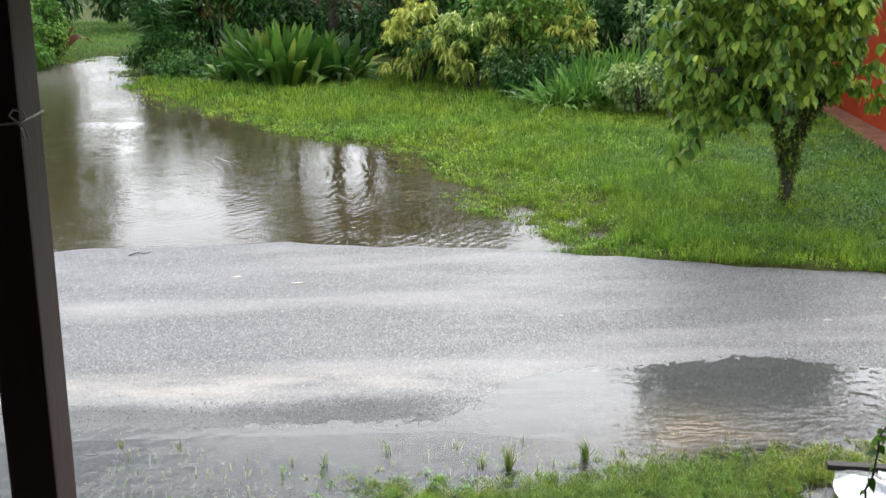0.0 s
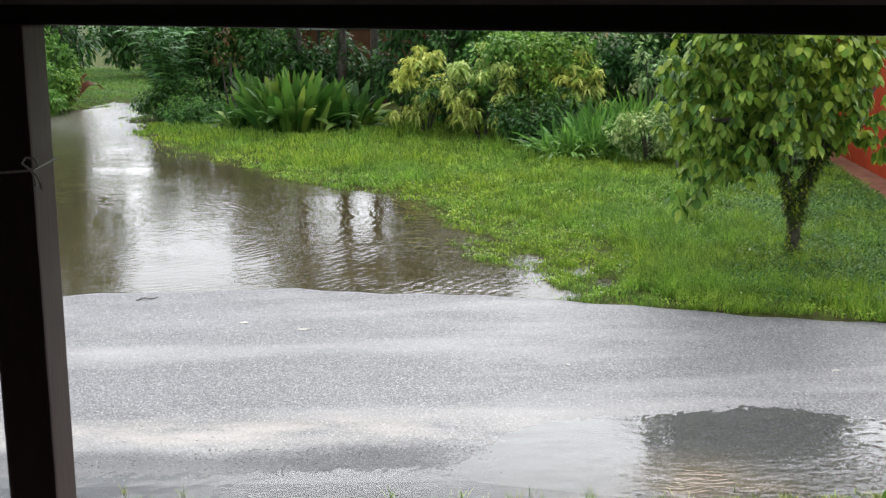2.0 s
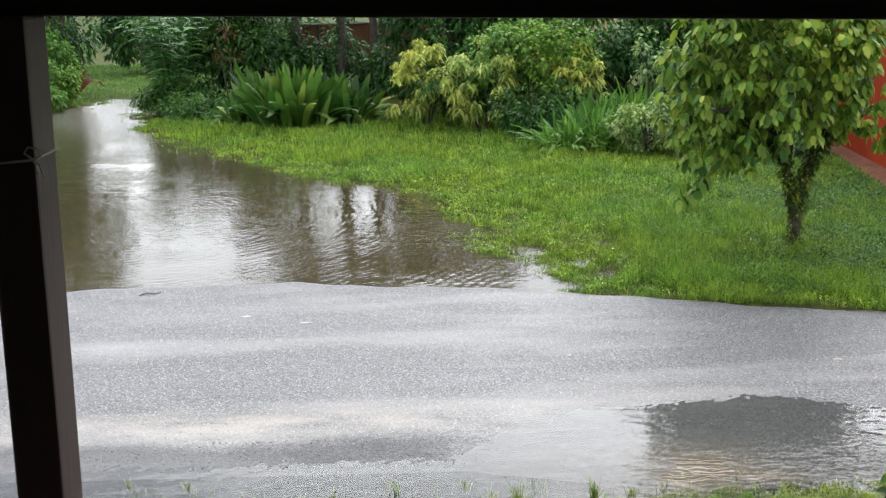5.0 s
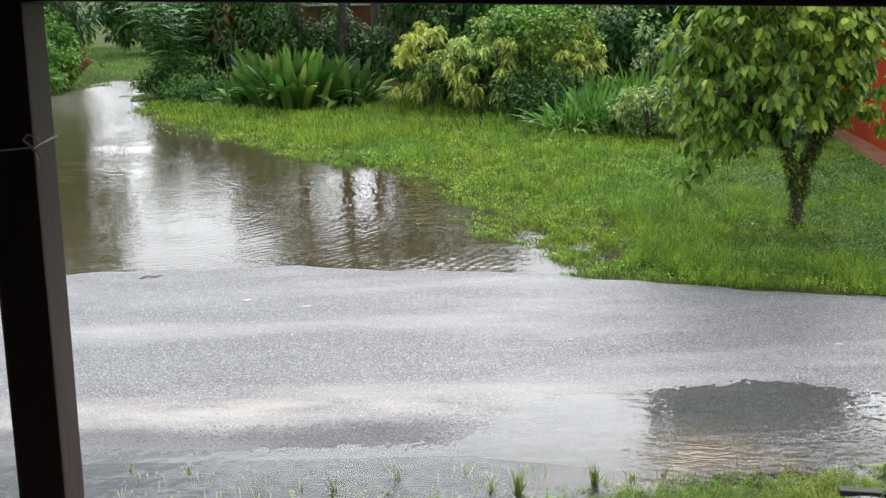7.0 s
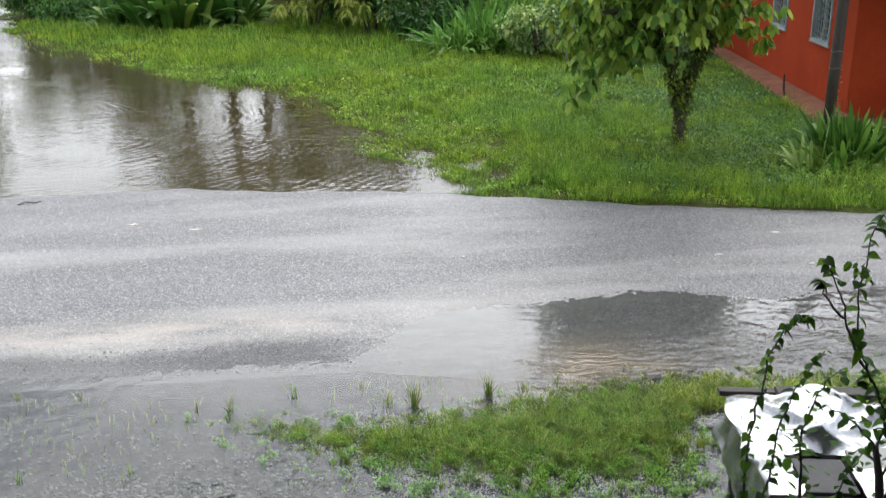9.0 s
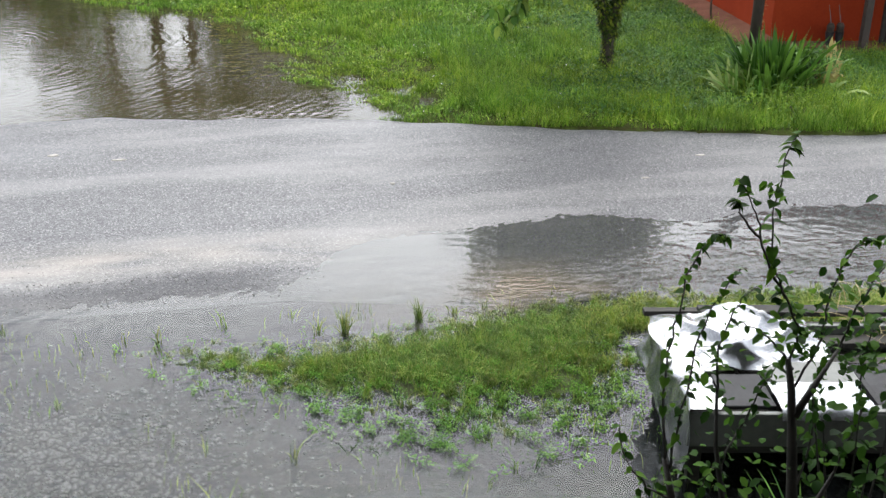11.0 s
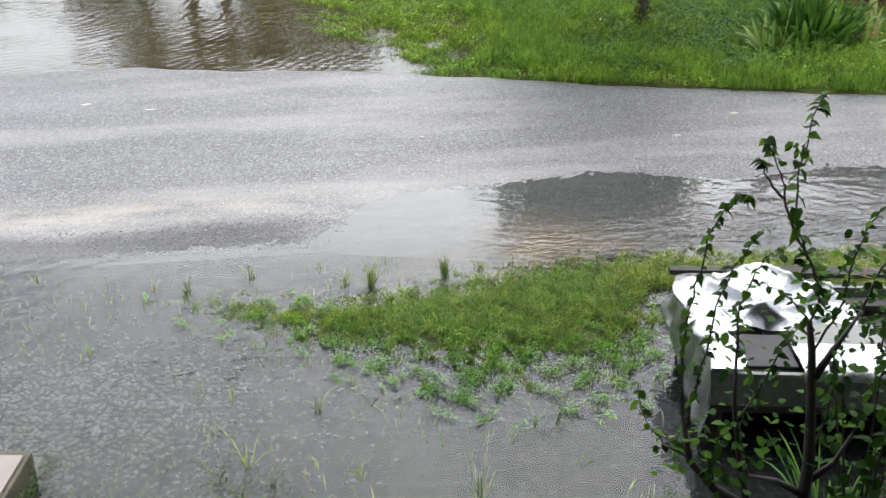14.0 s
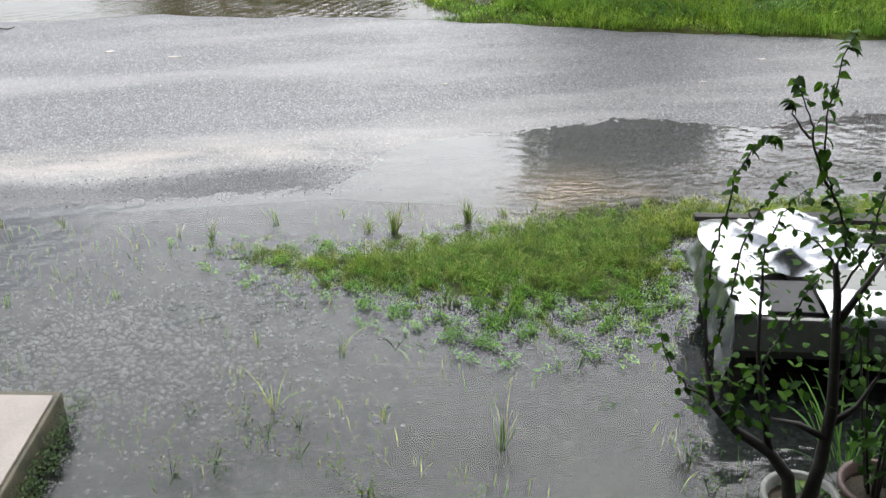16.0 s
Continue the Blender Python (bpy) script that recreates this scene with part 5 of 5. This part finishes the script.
for x, y, n, h in ((0.61, 5.83, 60, 0.22), (1.1, 5.92, 55, 0.19), (-0.14, 6.05, 18, 0.16), (-0.54, 5.91, 12, 0.16), (0.45, 5.86, 22, 0.13), (-0.74, 5.94, 8, 0.1), (1.34, 5.95, 24, 0.1),
                   (0.21, 4.48, 9, 0.17), (-0.22, 4.65, 8, 0.12), (1.29, 4.19, 9, 0.16), (0.89, 3.62, 14, 0.3), (-1.63, 5.24, 8, 0.14), (-1.03, 5.24, 8, 0.1), (-0.13, 4.07, 12, 0.22), (1.9, 3.83, 16, 0.14), (0.38, 3.9, 8, 0.1), (0.3, 6.1, 10, 0.1), (0.75, 6.15, 8, 0.1), (1.55, 6.0, 20, 0.1), (-1.5, 6.2, 10, 0.1), (-1.9, 6.25, 8, 0.1)):
    tuft((x, y), n, h)


def water_weed(at, n, h):
    t = thing("water_weed", (*at, -0.04), "small-leaved weed poking out of the water", "weed", "weeds in the water")
    for k in range(3):
        a = rng.uniform(0, 6.28)
        part("stem", tube([(0, 0, 0), (0.02 * math.cos(a), 0.02 * math.sin(a), h * 0.5), (0.05 * math.cos(a), 0.05 * math.sin(a), h)], [0.002, 0.002, 0.001], 4), VINE_LEAF, t)
    n = int(n * 2.2)
    base = rng.normal(0, 1, (n, 3)) * [0.042, 0.038, h * 0.3] + [0, 0, h * 0.7]
    put("leaves", ovate_mesh("leaves", base, outward(n), rng.uniform(0.01, 0.021, n), 0.009), WEED_LEAF, t)


for x, y, n, h in ((-0.02, 3.92, 20, 0.12), (1.39, 4.2, 24, 0.12), (-0.4, 3.65, 46, 0.14), (-0.58, 3.66, 26, 0.13), (-0.17, 3.8, 24, 0.14), (0.15, 3.57, 26, 0.1), (0.25, 3.37, 36, 0.12), (1.69, 3.4, 50, 0.16), (1.71, 3.19, 40, 0.14),
                   (0.65, 4.49, 12, 0.06), (-1.06, 4.21, 30, 0.08), (-0.53, 4.06, 14, 0.1), (-0.28, 3.96, 26, 0.12), (0.71, 3.32, 20, 0.1), (-0.02, 3.71, 16, 0.09), (0.49, 4.52, 10, 0.08), (0.91, 3.98, 8, 0.05), (1.44, 3.86, 10, 0.06), (-1.15, 3.95, 30, 0.08), (-1.1, 3.75, 40, 0.1), (-1.18, 3.6, 50, 0.12), (2.1, 5.3, 40, 0.14), (2.0, 4.9, 30, 0.1)):
    water_weed((x, y), n, h)

# ---- concrete pad at the yard's edge ----
pad = thing("concrete_pad", (-1.1, 4.12, 0), "raised concrete pad with mossy edge and pinkish top", "pad", rz=-9)
part("base", box(-2.6, 0, -1.6, 0.0, -0.1, 0.15, 0.012), MOSSY, pad)
part("screed", box(-2.55, -0.02, -1.6, -0.05, 0.15, 0.165, 0.008), PAD_TOP, pad)
part("ledge", box(-2.5, -0.03, 0.0, 0.16, -0.1, -0.006, 0.008), CONCRETE, pad, "submerged lower ledge")
mn = 1400
mb = np.stack([rng.normal(0.03, 0.03, mn), rng.uniform(-1.2, -0.05, mn), rng.uniform(-0.01, 0.11, mn)], 1)
put("moss", leaf_mesh("moss", mb, outward(mn), 0.016, 0.01), WEED_LEAF, pad, "moss and tiny weeds along the edge", kind="stuff")

# ---- bench under silver sheeting ----


def sheet(xs, ys, height):
    gx, gy = np.meshgrid(xs, ys)
    px, py, pz = height(gx, gy)
    v = np.stack([px, py, pz], -1).reshape(-1, 3)
    k = np.arange((len(ys) - 1) * len(xs)).reshape(-1, len(xs))[:, :-1].ravel()
    return raw_mesh("sheet", v, np.stack([k, k + 1, k + 1 + len(xs), k + len(xs)], 1), True)


def salvage_bench():
    t = thing("salvage_bench", (2.03, 3.87, 0), "low bench covered with crumpled silver sheeting", "bench", rz=-11)
    part("tray", box(0.02, 1.45, 0.02, 0.95, 0.2, 0.26, 0.006), OLD_PLANK, t)
    part("front_panel", box(0.0, 1.5, -0.015, 0.015, 0.26, 0.44, 0.008), SKIRT, t, "grey-green front panel")
    part("front_rail", box(0.86, 1.5, -0.01, 0.05, 0.44, 0.452, 0.004), SKIRT, t)
    part("back_panel", box(0.0, 1.5, 0.93, 0.96, 0.26, 0.42, 0.006), SKIRT, t)
    for x in (0.04, 1.4):
        for y in (0.06, 0.86):
            part("leg", box(x, x + 0.06, y, y + 0.06, -0.08, 0.2, 0.006), OLD_PLANK, t)
    u, v = np.linspace(0, 1, 70), np.linspace(0, 1, 60)

    def mound(a, b):
        # a stiff sheet thrown over goods: broad planes, a few long creases and a scalloped front hem
        x, y = -0.03 + 0.86 * a, 0.46 + 0.5 * b
        hump = 0.15 * np.exp(-((a - 0.5) ** 2 / 0.06 + (b - 0.62) ** 2 / 0.12)) + 0.05 * np.exp(-((a - 0.85) ** 2 / 0.02 + (b - 0.5) ** 2 / 0.1)) + 0.05 * np.exp(-((a - 0.1) ** 2 / 0.015 + (b - 0.8) ** 2 / 0.1))
        crease = np.zeros_like(a)
        for ca, cb, th, amp in ((0.3, 0.4, 0.5, 0.035), (0.5, 0.3, -0.7, 0.03), (0.68, 0.6, 0.9, 0.035), (0.2, 0.7, -0.3, 0.025), (0.85, 0.4, -1.1, 0.025), (0.55, 0.8, 1.4, 0.02), (0.4, 0.15, 1.2, 0.025)):
            off = (a - ca) * math.cos(th) + (b - cb) * math.sin(th) + 0.03 * np.sin(6 * (a + b))
            along = -(a - ca) * math.sin(th) + (b - cb) * math.cos(th)
            crease = crease + 1.5 * amp * np.exp(-np.abs(off) / 0.05) * np.exp(-(along**2) / 0.12)
        hem = np.clip(1 - b / 0.16, 0, 1)
        return x + 0.02 * np.sin(8 * b), y - 0.06 * np.sin(3.1 * a) ** 2 * (1 - b) + 0.035 * hem * np.sin(17 * a), 0.445 + hump + crease + 0.008 * np.sin(7 * a + 4 * b) + hem * (0.02 * np.sin(23 * a) - 0.02)
    put("sheet", sheet(u, v, mound), SILVER, t, "crumpled silver sheet heaped over goods")

    def strip(a, b):
        x, y = 0.43 + 0.44 * a, -0.03 + 0.27 * b
        return x, y, 0.462 + 0.005 * np.abs(np.sin(7 * a + 5 * b)) + 0.003 * np.sin(17 * a - 9 * b) - 0.05 * (b < 0.05)
    put("sheet", sheet(np.linspace(0, 1, 24), np.linspace(0, 1, 12), strip), SILVER, t, "flat silver sheet along the front")

    def hang(a, b):
        # falls over the left end to the water, bulging out toward the back
        drop = np.clip((b - 0.3) / 0.7, 0, 1)
        x = 0.14 - 0.16 * np.clip(b / 0.3, 0, 1) - drop * (0.01 + 0.05 * a**4) + 0.025 * np.abs(np.sin(13 * a + 3 * b)) + 0.012 * np.sin(29 * a - 7 * b)
        return x, -0.02 + 0.92 * a, 0.47 - (0.42 - 0.2 * a**2) * drop + 0.02 * np.sin(10 * a) * (1 - drop)
    put("sheet", sheet(np.linspace(0, 1, 36), np.linspace(0, 1, 22), hang), SILVER, t, "silver sheet hanging over the end")
    part("plate", box(0.18, 0.42, 0.04, 0.34, 0.43, 0.452, 0.006), BLACK, t, "dark slate-grey plate")
    part("crate", box(0.46, 0.9, 0.24, 0.46, 0.26, 0.458, 0.01), SKIRT, t)
    part("tub", box(0.92, 1.42, 0.08, 0.5, 0.26, 0.43, 0.03), BLACK, t, "black plastic tub")


salvage_bench()


def plank_stack():
    t = thing("plank_stack", (3.0, 4.55, 0), "stack of wet weathered grey planks", "planks", rz=-11)
    for x in (-0.1, 0.9, 1.7):
        part("bearer", box(x, x + 0.08, -0.25, 0.5, -0.08, 0.28, 0.006), OLD_PLANK, t)
    for k in range(6):
        y = -0.3 + 0.13 * k
        z = 0.29 + 0.012 * rng.random() + (0.04 if k in (2, 5) else 0)
        part("plank", box(-0.3 - 0.2 * rng.random(), 1.9, y, y + 0.1, z, z + 0.03, 0.004, m=pose(0, 0, 0, 0, 0, rng.uniform(-1.5, 1.5))), OLD_PLANK, t)
    n = 130
    a = rng.uniform(0, 6.28, n)
    base = np.stack([rng.uniform(0.4, 1.4, n), rng.uniform(-0.1, 0.6, n), rng.uniform(0.36, 0.42, n)], 1)
    put("straw", strap_mesh("straw", base, np.stack([np.cos(a), np.sin(a), rng.uniform(0, 0.7, n)], 1), rng.uniform(0.15, 0.4, n), 0.006, 0.3, 3), DRY_LEAF, t, "loose dry stalks on the planks")


plank_stack()
for p, q, lab in (((2.42, 5.39), (4.6, 4.98), "long grey board lying behind the bench"),):
    a = math.degrees(math.atan2(q[1] - p[1], q[0] - p[0]))
    t = thing("loose_board", (*p, 0), lab, "board", rz=a)
    part("plank", box(0, math.hypot(q[0] - p[0], q[1] - p[1]), -0.03, 0.03, 0.17, 0.205, 0.005), OLD_PLANK, t)
    for x in (0.3, 1.4):
        part("block", box(x, x + 0.12, -0.05, 0.05, -0.08, 0.17, 0.01), CONCRETE, t)

# ---- potted shrubs by the veranda ----


def potted_shrub():
    t = thing("potted_shrub", (1.9, 2.84, -0.07), "leggy potted shrub with dark bare limbs and small leaves", "potted plant")
    part("pot", lathe([(0.1, 0), (0.13, 0.18), (0.15, 0.33), (0.152, 0.35), (0.13, 0.35), (0.12, 0.28)], 30), POT_GREY, t, "grey cement pot", smooth=True)
    part("soil", lathe([(0.118, 0.27), (0.122, 0.3), (0.05, 0.315)], 20), SOIL, t)
    limbs = [[(-0.04, 0, 0.3), (-0.07, 0, 0.45), (-0.15, 0.02, 0.56), (-0.3, 0.02, 0.68), (-0.4, 0.04, 0.8), (-0.44, 0.06, 0.98)],
             [(0.03, 0, 0.3), (0.05, 0, 0.5), (0.06, 0.02, 0.75), (0.03, 0.03, 1.0), (0.0, 0.04, 1.22), (-0.02, 0.06, 1.34)],
             [(-0.15, 0.02, 0.56), (-0.2, 0.04, 0.75), (-0.24, 0.08, 1.0), (-0.25, 0.1, 1.2)],
             [(0.05, 0, 0.62), (-0.04, 0.05, 0.66), (-0.12, 0.12, 0.64)], [(0.06, 0.02, 0.66), (0.16, 0.02, 0.74), (0.22, 0.03, 0.86)],
             [(0.02, 0.03, 1.12), (0.1, 0.06, 1.22), (0.2, 0.1, 1.34)]]
    for p in limbs:
        n = len(p)
        r0 = 0.03 if n == 6 else 0.016
        part("limb", tube(p, [r0 * (1 - 0.66 * k / (n - 1)) for k in range(n)], 8), DARK_BARK, t, smooth=True)
    twigs = [[(-0.02, 0.06, 1.3), (0.01, 0.06, 1.45), (-0.08, 0.07, 1.61), (-0.13, 0.07, 1.73), (-0.14, 0.08, 1.91), (-0.11, 0.1, 2.08), (-0.08, 0.1, 2.14)],
             [(-0.06, 0.07, 1.57), (-0.17, 0.08, 1.77), (-0.19, 0.09, 1.88), (-0.26, 0.1, 2.0)], [(-0.18, 0.08, 1.8), (-0.24, 0.09, 1.86), (-0.27, 0.1, 1.93)],
             [(-0.44, 0.06, 0.98), (-0.47, 0.07, 1.29), (-0.44, 0.08, 1.51), (-0.41, 0.09, 1.71), (-0.33, 0.09, 1.82), (-0.28, 0.09, 1.8)],
             [(-0.43, 0.05, 0.92), (-0.4, 0.06, 1.17), (-0.35, 0.08, 1.44), (-0.31, 0.09, 1.56), (-0.22, 0.1, 1.68)], [(-0.25, 0.1, 1.2), (-0.27, 0.1, 1.36), (-0.22, 0.12, 1.52), (-0.14, 0.12, 1.6)],
             [(0.0, 0.04, 1.22), (0.1, 0.06, 1.4), (0.12, 0.1, 1.53), (0.16, 0.1, 1.68), (0.23, 0.1, 1.76), (0.28, 0.1, 1.74)], [(0.2, 0.1, 1.34), (0.25, 0.12, 1.5), (0.34, 0.13, 1.63), (0.42, 0.14, 1.66)],
             [(0.22, 0.03, 0.86), (0.3, 0.05, 1.1), (0.28, 0.08, 1.3), (0.34, 0.1, 1.45)], [(-0.24, 0.08, 0.9), (-0.12, 0.12, 1.05), (-0.05, 0.14, 1.2), (0.02, 0.16, 1.26)],
             [(0.06, 0.02, 0.8), (0.15, 0.1, 0.98), (0.14, 0.12, 1.2), (0.2, 0.13, 1.36)], [(-0.4, 0.04, 0.8), (-0.5, 0.1, 0.86), (-0.57, 0.14, 0.98), (-0.58, 0.15, 1.08)],
             [(-0.12, 0.12, 0.64), (-0.16, 0.16, 0.8), (-0.12, 0.2, 0.95)], [(0.0, 0.05, 1.3), (-0.09, 0.1, 1.42), (-0.18, 0.14, 1.46)], [(-0.3, 0.02, 0.68), (-0.36, -0.02, 0.85), (-0.3, -0.04, 1.0)]]
    base, way = [], []
    for k, p in enumerate(twigs):
        p = np.array(p)
        s = np.linspace(0, len(p) - 1, 4 * len(p))
        c = np.stack([np.interp(s, np.arange(len(p)), p[:, j]) for j in range(3)], 1)
        c[1:-1] = (c[:-2] + 2 * c[1:-1] + c[2:]) / 4 + rng.normal(0, 0.003, (len(c) - 2, 3))
        part("twig", tube([tuple(q) for q in c.tolist()], np.linspace(0.0052, 0.0016, len(c)).tolist(), 5), DARK_BARK, t)
        length = np.linalg.norm(np.diff(c, axis=0), axis=1).sum()
        n = 9 if k in (1, 2) else int(length / 0.021)
        side = rng.uniform(0, 6.28)
        for j, u in enumerate(np.linspace(0.82 if k in (1, 2) else 0.12, 1, n)):
            base.append([np.interp(u * (len(c) - 1), np.arange(len(c)), c[:, i]) for i in range(3)])
            side += math.pi + rng.normal(0, 0.7)
            way.append([math.cos(side), 0.7 * math.sin(side), rng.uniform(-0.8, 0.25)])
    for c, r, m in (((-0.35, 0.05, 0.85), 0.16, 60), ((-0.1, 0.12, 0.9), 0.24, 60), ((0.05, 0.1, 1.4), 0.16, 60), ((0.25, 0.1, 1.4), 0.18, 80), ((0.15, 0.15, 0.95), 0.2, 45), ((0.3, 0.12, 1.15), 0.2, 50), ((-0.25, 0.12, 1.3), 0.12, 30), ((-0.14, 0.09, 1.95), 0.04, 10), ((-0.03, 0.08, 1.5), 0.09, 22)):
        d = rng.normal(0, 1, (m, 3)) * r * 0.6
        base += list(np.array(c) + d)
        way += list(outward(m, -0.1))
    n = len(base)
    base, way, long, wide = np.array(base), np.array(way), rng.uniform(0.022, 0.048, n), rng.uniform(0.02, 0.038, n)
    long[:40], wide[:40] = long[:40] * 1.35, wide[:40] * 1.35
    pick = np.zeros(n, bool)
    pick[:300] = True
    leaf_pieces(t, base[pick], way[pick], long[pick], wide[pick], SHRUB_LEAF, HEART)
    put("foliage", ovate_mesh("foliage", base[~pick], way[~pick], long[~pick], wide[~pick], 0.3), SHRUB_LEAF, t, kind="stuff")
    a = rng.uniform(0, 6.28, 14)
    put("ground_leaves", leaf_mesh("ground_leaves", np.stack([0.05 * np.cos(a) + 0.05, 0.05 * np.sin(a), 0 * a + 0.32], 1), np.stack([np.cos(a), np.sin(a), 0 * a + 0.3], 1), 0.1, 0.045, 0.3), STRAP_LEAF, t, "broad little plant at the shrub's foot")


potted_shrub()


def side_shrub(at, label, height, twigs, per, lean=0.35, pot=POT_RED):
    t = thing("potted_shrub", at, label, "potted plant")
    part("pot", lathe([(0.1, 0), (0.14, 0.2), (0.16, 0.3), (0.162, 0.32), (0.14, 0.32), (0.13, 0.25)], 28), pot, t, "reddish clay pot", smooth=True)
    part("soil", lathe([(0.13, 0.24), (0.132, 0.27), (0.05, 0.285)], 18), SOIL, t)
    base, way = [], []
    for k in range(twigs):
        a = rng.uniform(0, 6.28)
        l = rng.uniform(0.1, lean)
        h = height * rng.uniform(0.6, 1.0)
        p = np.array([(0.04 * math.cos(a), 0.04 * math.sin(a), 0.26), (l * 0.5 * math.cos(a), l * 0.5 * math.sin(a), h * 0.5), (l * math.cos(a), l * math.sin(a), h)])
        part("twig", tube(p, [0.009, 0.006, 0.0025], 6), DARK_BARK, t)
        for s in np.linspace(0.3, 1, per):
            base.append(p[0] * (1 - s) ** 2 * 1 + 2 * p[1] * s * (1 - s) + p[2] * s * s + rng.normal(0, 0.035, 3))
            b = rng.uniform(0, 6.28)
            way.append([math.cos(b), math.sin(b), rng.uniform(-0.5, 0.3)])
    n = len(base)
    put("leaves", ovate_mesh("leaves", np.array(base), np.array(way), rng.uniform(0.04, 0.08, n), rng.uniform(0.025, 0.045, n), 0.35), VINE_LEAF, t)


side_shrub((2.28, 2.92, -0.1), "potted shrub with thin reddish twigs in clay pot", 1.2, 9, 16, 0.25)
side_shrub((2.6, 3.05, -0.06), "taller leafy potted shrub beside the bench", 2.1, 13, 26, 0.5)
side_shrub((2.75, 2.75, -0.06), "leafy potted shrub with a long leaning shoot", 2.5, 9, 46, 0.75)
strap_plant("pot_grass", (2.36, 3.25, -0.05), "wild grass clump growing behind the pots", 26, 0.6, 0.012, TALL_GRASS, 0.4, 0.6, 0.08, "grass")

# ---- small things on the road ----
part("fallen_twig", tube([(-3.02, 10.72, 0.035), (-2.95, 10.78, 0.05), (-2.86, 10.77, 0.04), (-2.8, 10.8, 0.05)], [0.008, 0.007, 0.006, 0.004], 6), POLE_WOOD)
tagged(bpy.data.objects["fallen_twig"], "short dark twig lying on the wet asphalt", "twig")


def stain(x, y, r, long):
    """A thin pale patch with a ragged rim that paints a white wet glint on the asphalt."""
    bm = bmesh.new()
    rim = [(r * long * math.cos(a) * rng.uniform(0.6, 1.1), r * math.sin(a) * rng.uniform(0.6, 1.1)) for a in np.linspace(0, 2 * math.pi, 17)[:-1]]
    top = [bm.verts.new((u * 0.8, v * 0.8, 0.006)) for u, v in rim]
    low = [bm.verts.new((u, v, -0.004)) for u, v in rim]
    bm.faces.new(top)
    for k in range(16):
        bm.faces.new((low[k], low[(k + 1) % 16], top[(k + 1) % 16], top[k]))
    ob = part("road_glint", bm, CONCRETE)
    ob.location = (x, y, float(road_z(np.array(x), np.array(y))) + 0.002)
    tagged(ob, "small pale patch standing for a wet glint on the asphalt", "stain", "pale crusts on the road")


# white glints of the wet road, laid on as pale patches
for x, y, r, long in ((1.32, 8.52, 0.035, 1.0), (3.59, 8.28, 0.03, 2.0), (-1.72, 9.85, 0.05, 1.6), (4.35, 8.8, 0.03, 3.0), (-1.1, 9.6, 0.04, 3.0), (4.3, 7.95, 0.025, 2.0)):
    stain(x, y, r * 0.75, long)


def pebbles(name, n, region, size, material, label, height, heap=False):
    x, y = rng.uniform(region[0], region[1], n), rng.uniform(region[2], region[3], n)
    if heap:
        x, y = rng.normal((region[0] + region[1]) / 2, (region[1] - region[0]) / 3.5, n), rng.normal((region[2] + region[3]) / 2, (region[3] - region[2]) / 3.5, n)
    r = size * rng.uniform(0.4, 1.2, (n, 1))
    c = np.stack([x, y, height(x, y)], 1)
    o = np.array([(1, 0, 0), (0, 1, 0), (-1, 0, 0), (0, -1, 0), (0, 0, 0.8), (0, 0, -0.5)], float)
    v = c[:, None] + o[None] * r[:, None] * rng.uniform(0.6, 1.3, (n, 6, 1))
    f = np.array([(0, 1, 4), (1, 2, 4), (2, 3, 4), (3, 0, 4), (1, 0, 5), (2, 1, 5), (3, 2, 5), (0, 3, 5)])
    put(name, raw_mesh(name, v.reshape(-1, 3), (f[None] + 6 * np.arange(n)[:, None, None]).reshape(-1, 3)), material, label=label, category="gravel", kind="stuff")


DARK_STONE = worn("dark_wet_stone", (0.05, 0.047, 0.042), (0.14, 0.125, 0.105), 9, 0.4, 60, 0.3, 0.003)
PALE_STONE = worn("pale_wet_stone", (0.09, 0.09, 0.086), (0.24, 0.24, 0.23), 9, 0.5, 60, 0.3, 0.003)
pebbles("road_grit", 420, (-2.4, 0.5, 6.75, 7.4), 0.0055, DARK_STONE, "dark grit washed onto the road", road_z)
pebbles("rim_gravel", 900, (-2.6, 0.6, 6.42, 6.9), 0.009, PALE_STONE, "loose gravel along the asphalt rim", road_z)
# bed gravel; its many pale stones also stand for glints on the ripples
pebbles("yard_gravel", 3800, (-2.3, 0.1, 3.9, 5.5), 0.015, PALE_STONE, "pale gravel on the flooded yard bed, partly standing for ripple glints", ground_z, True)
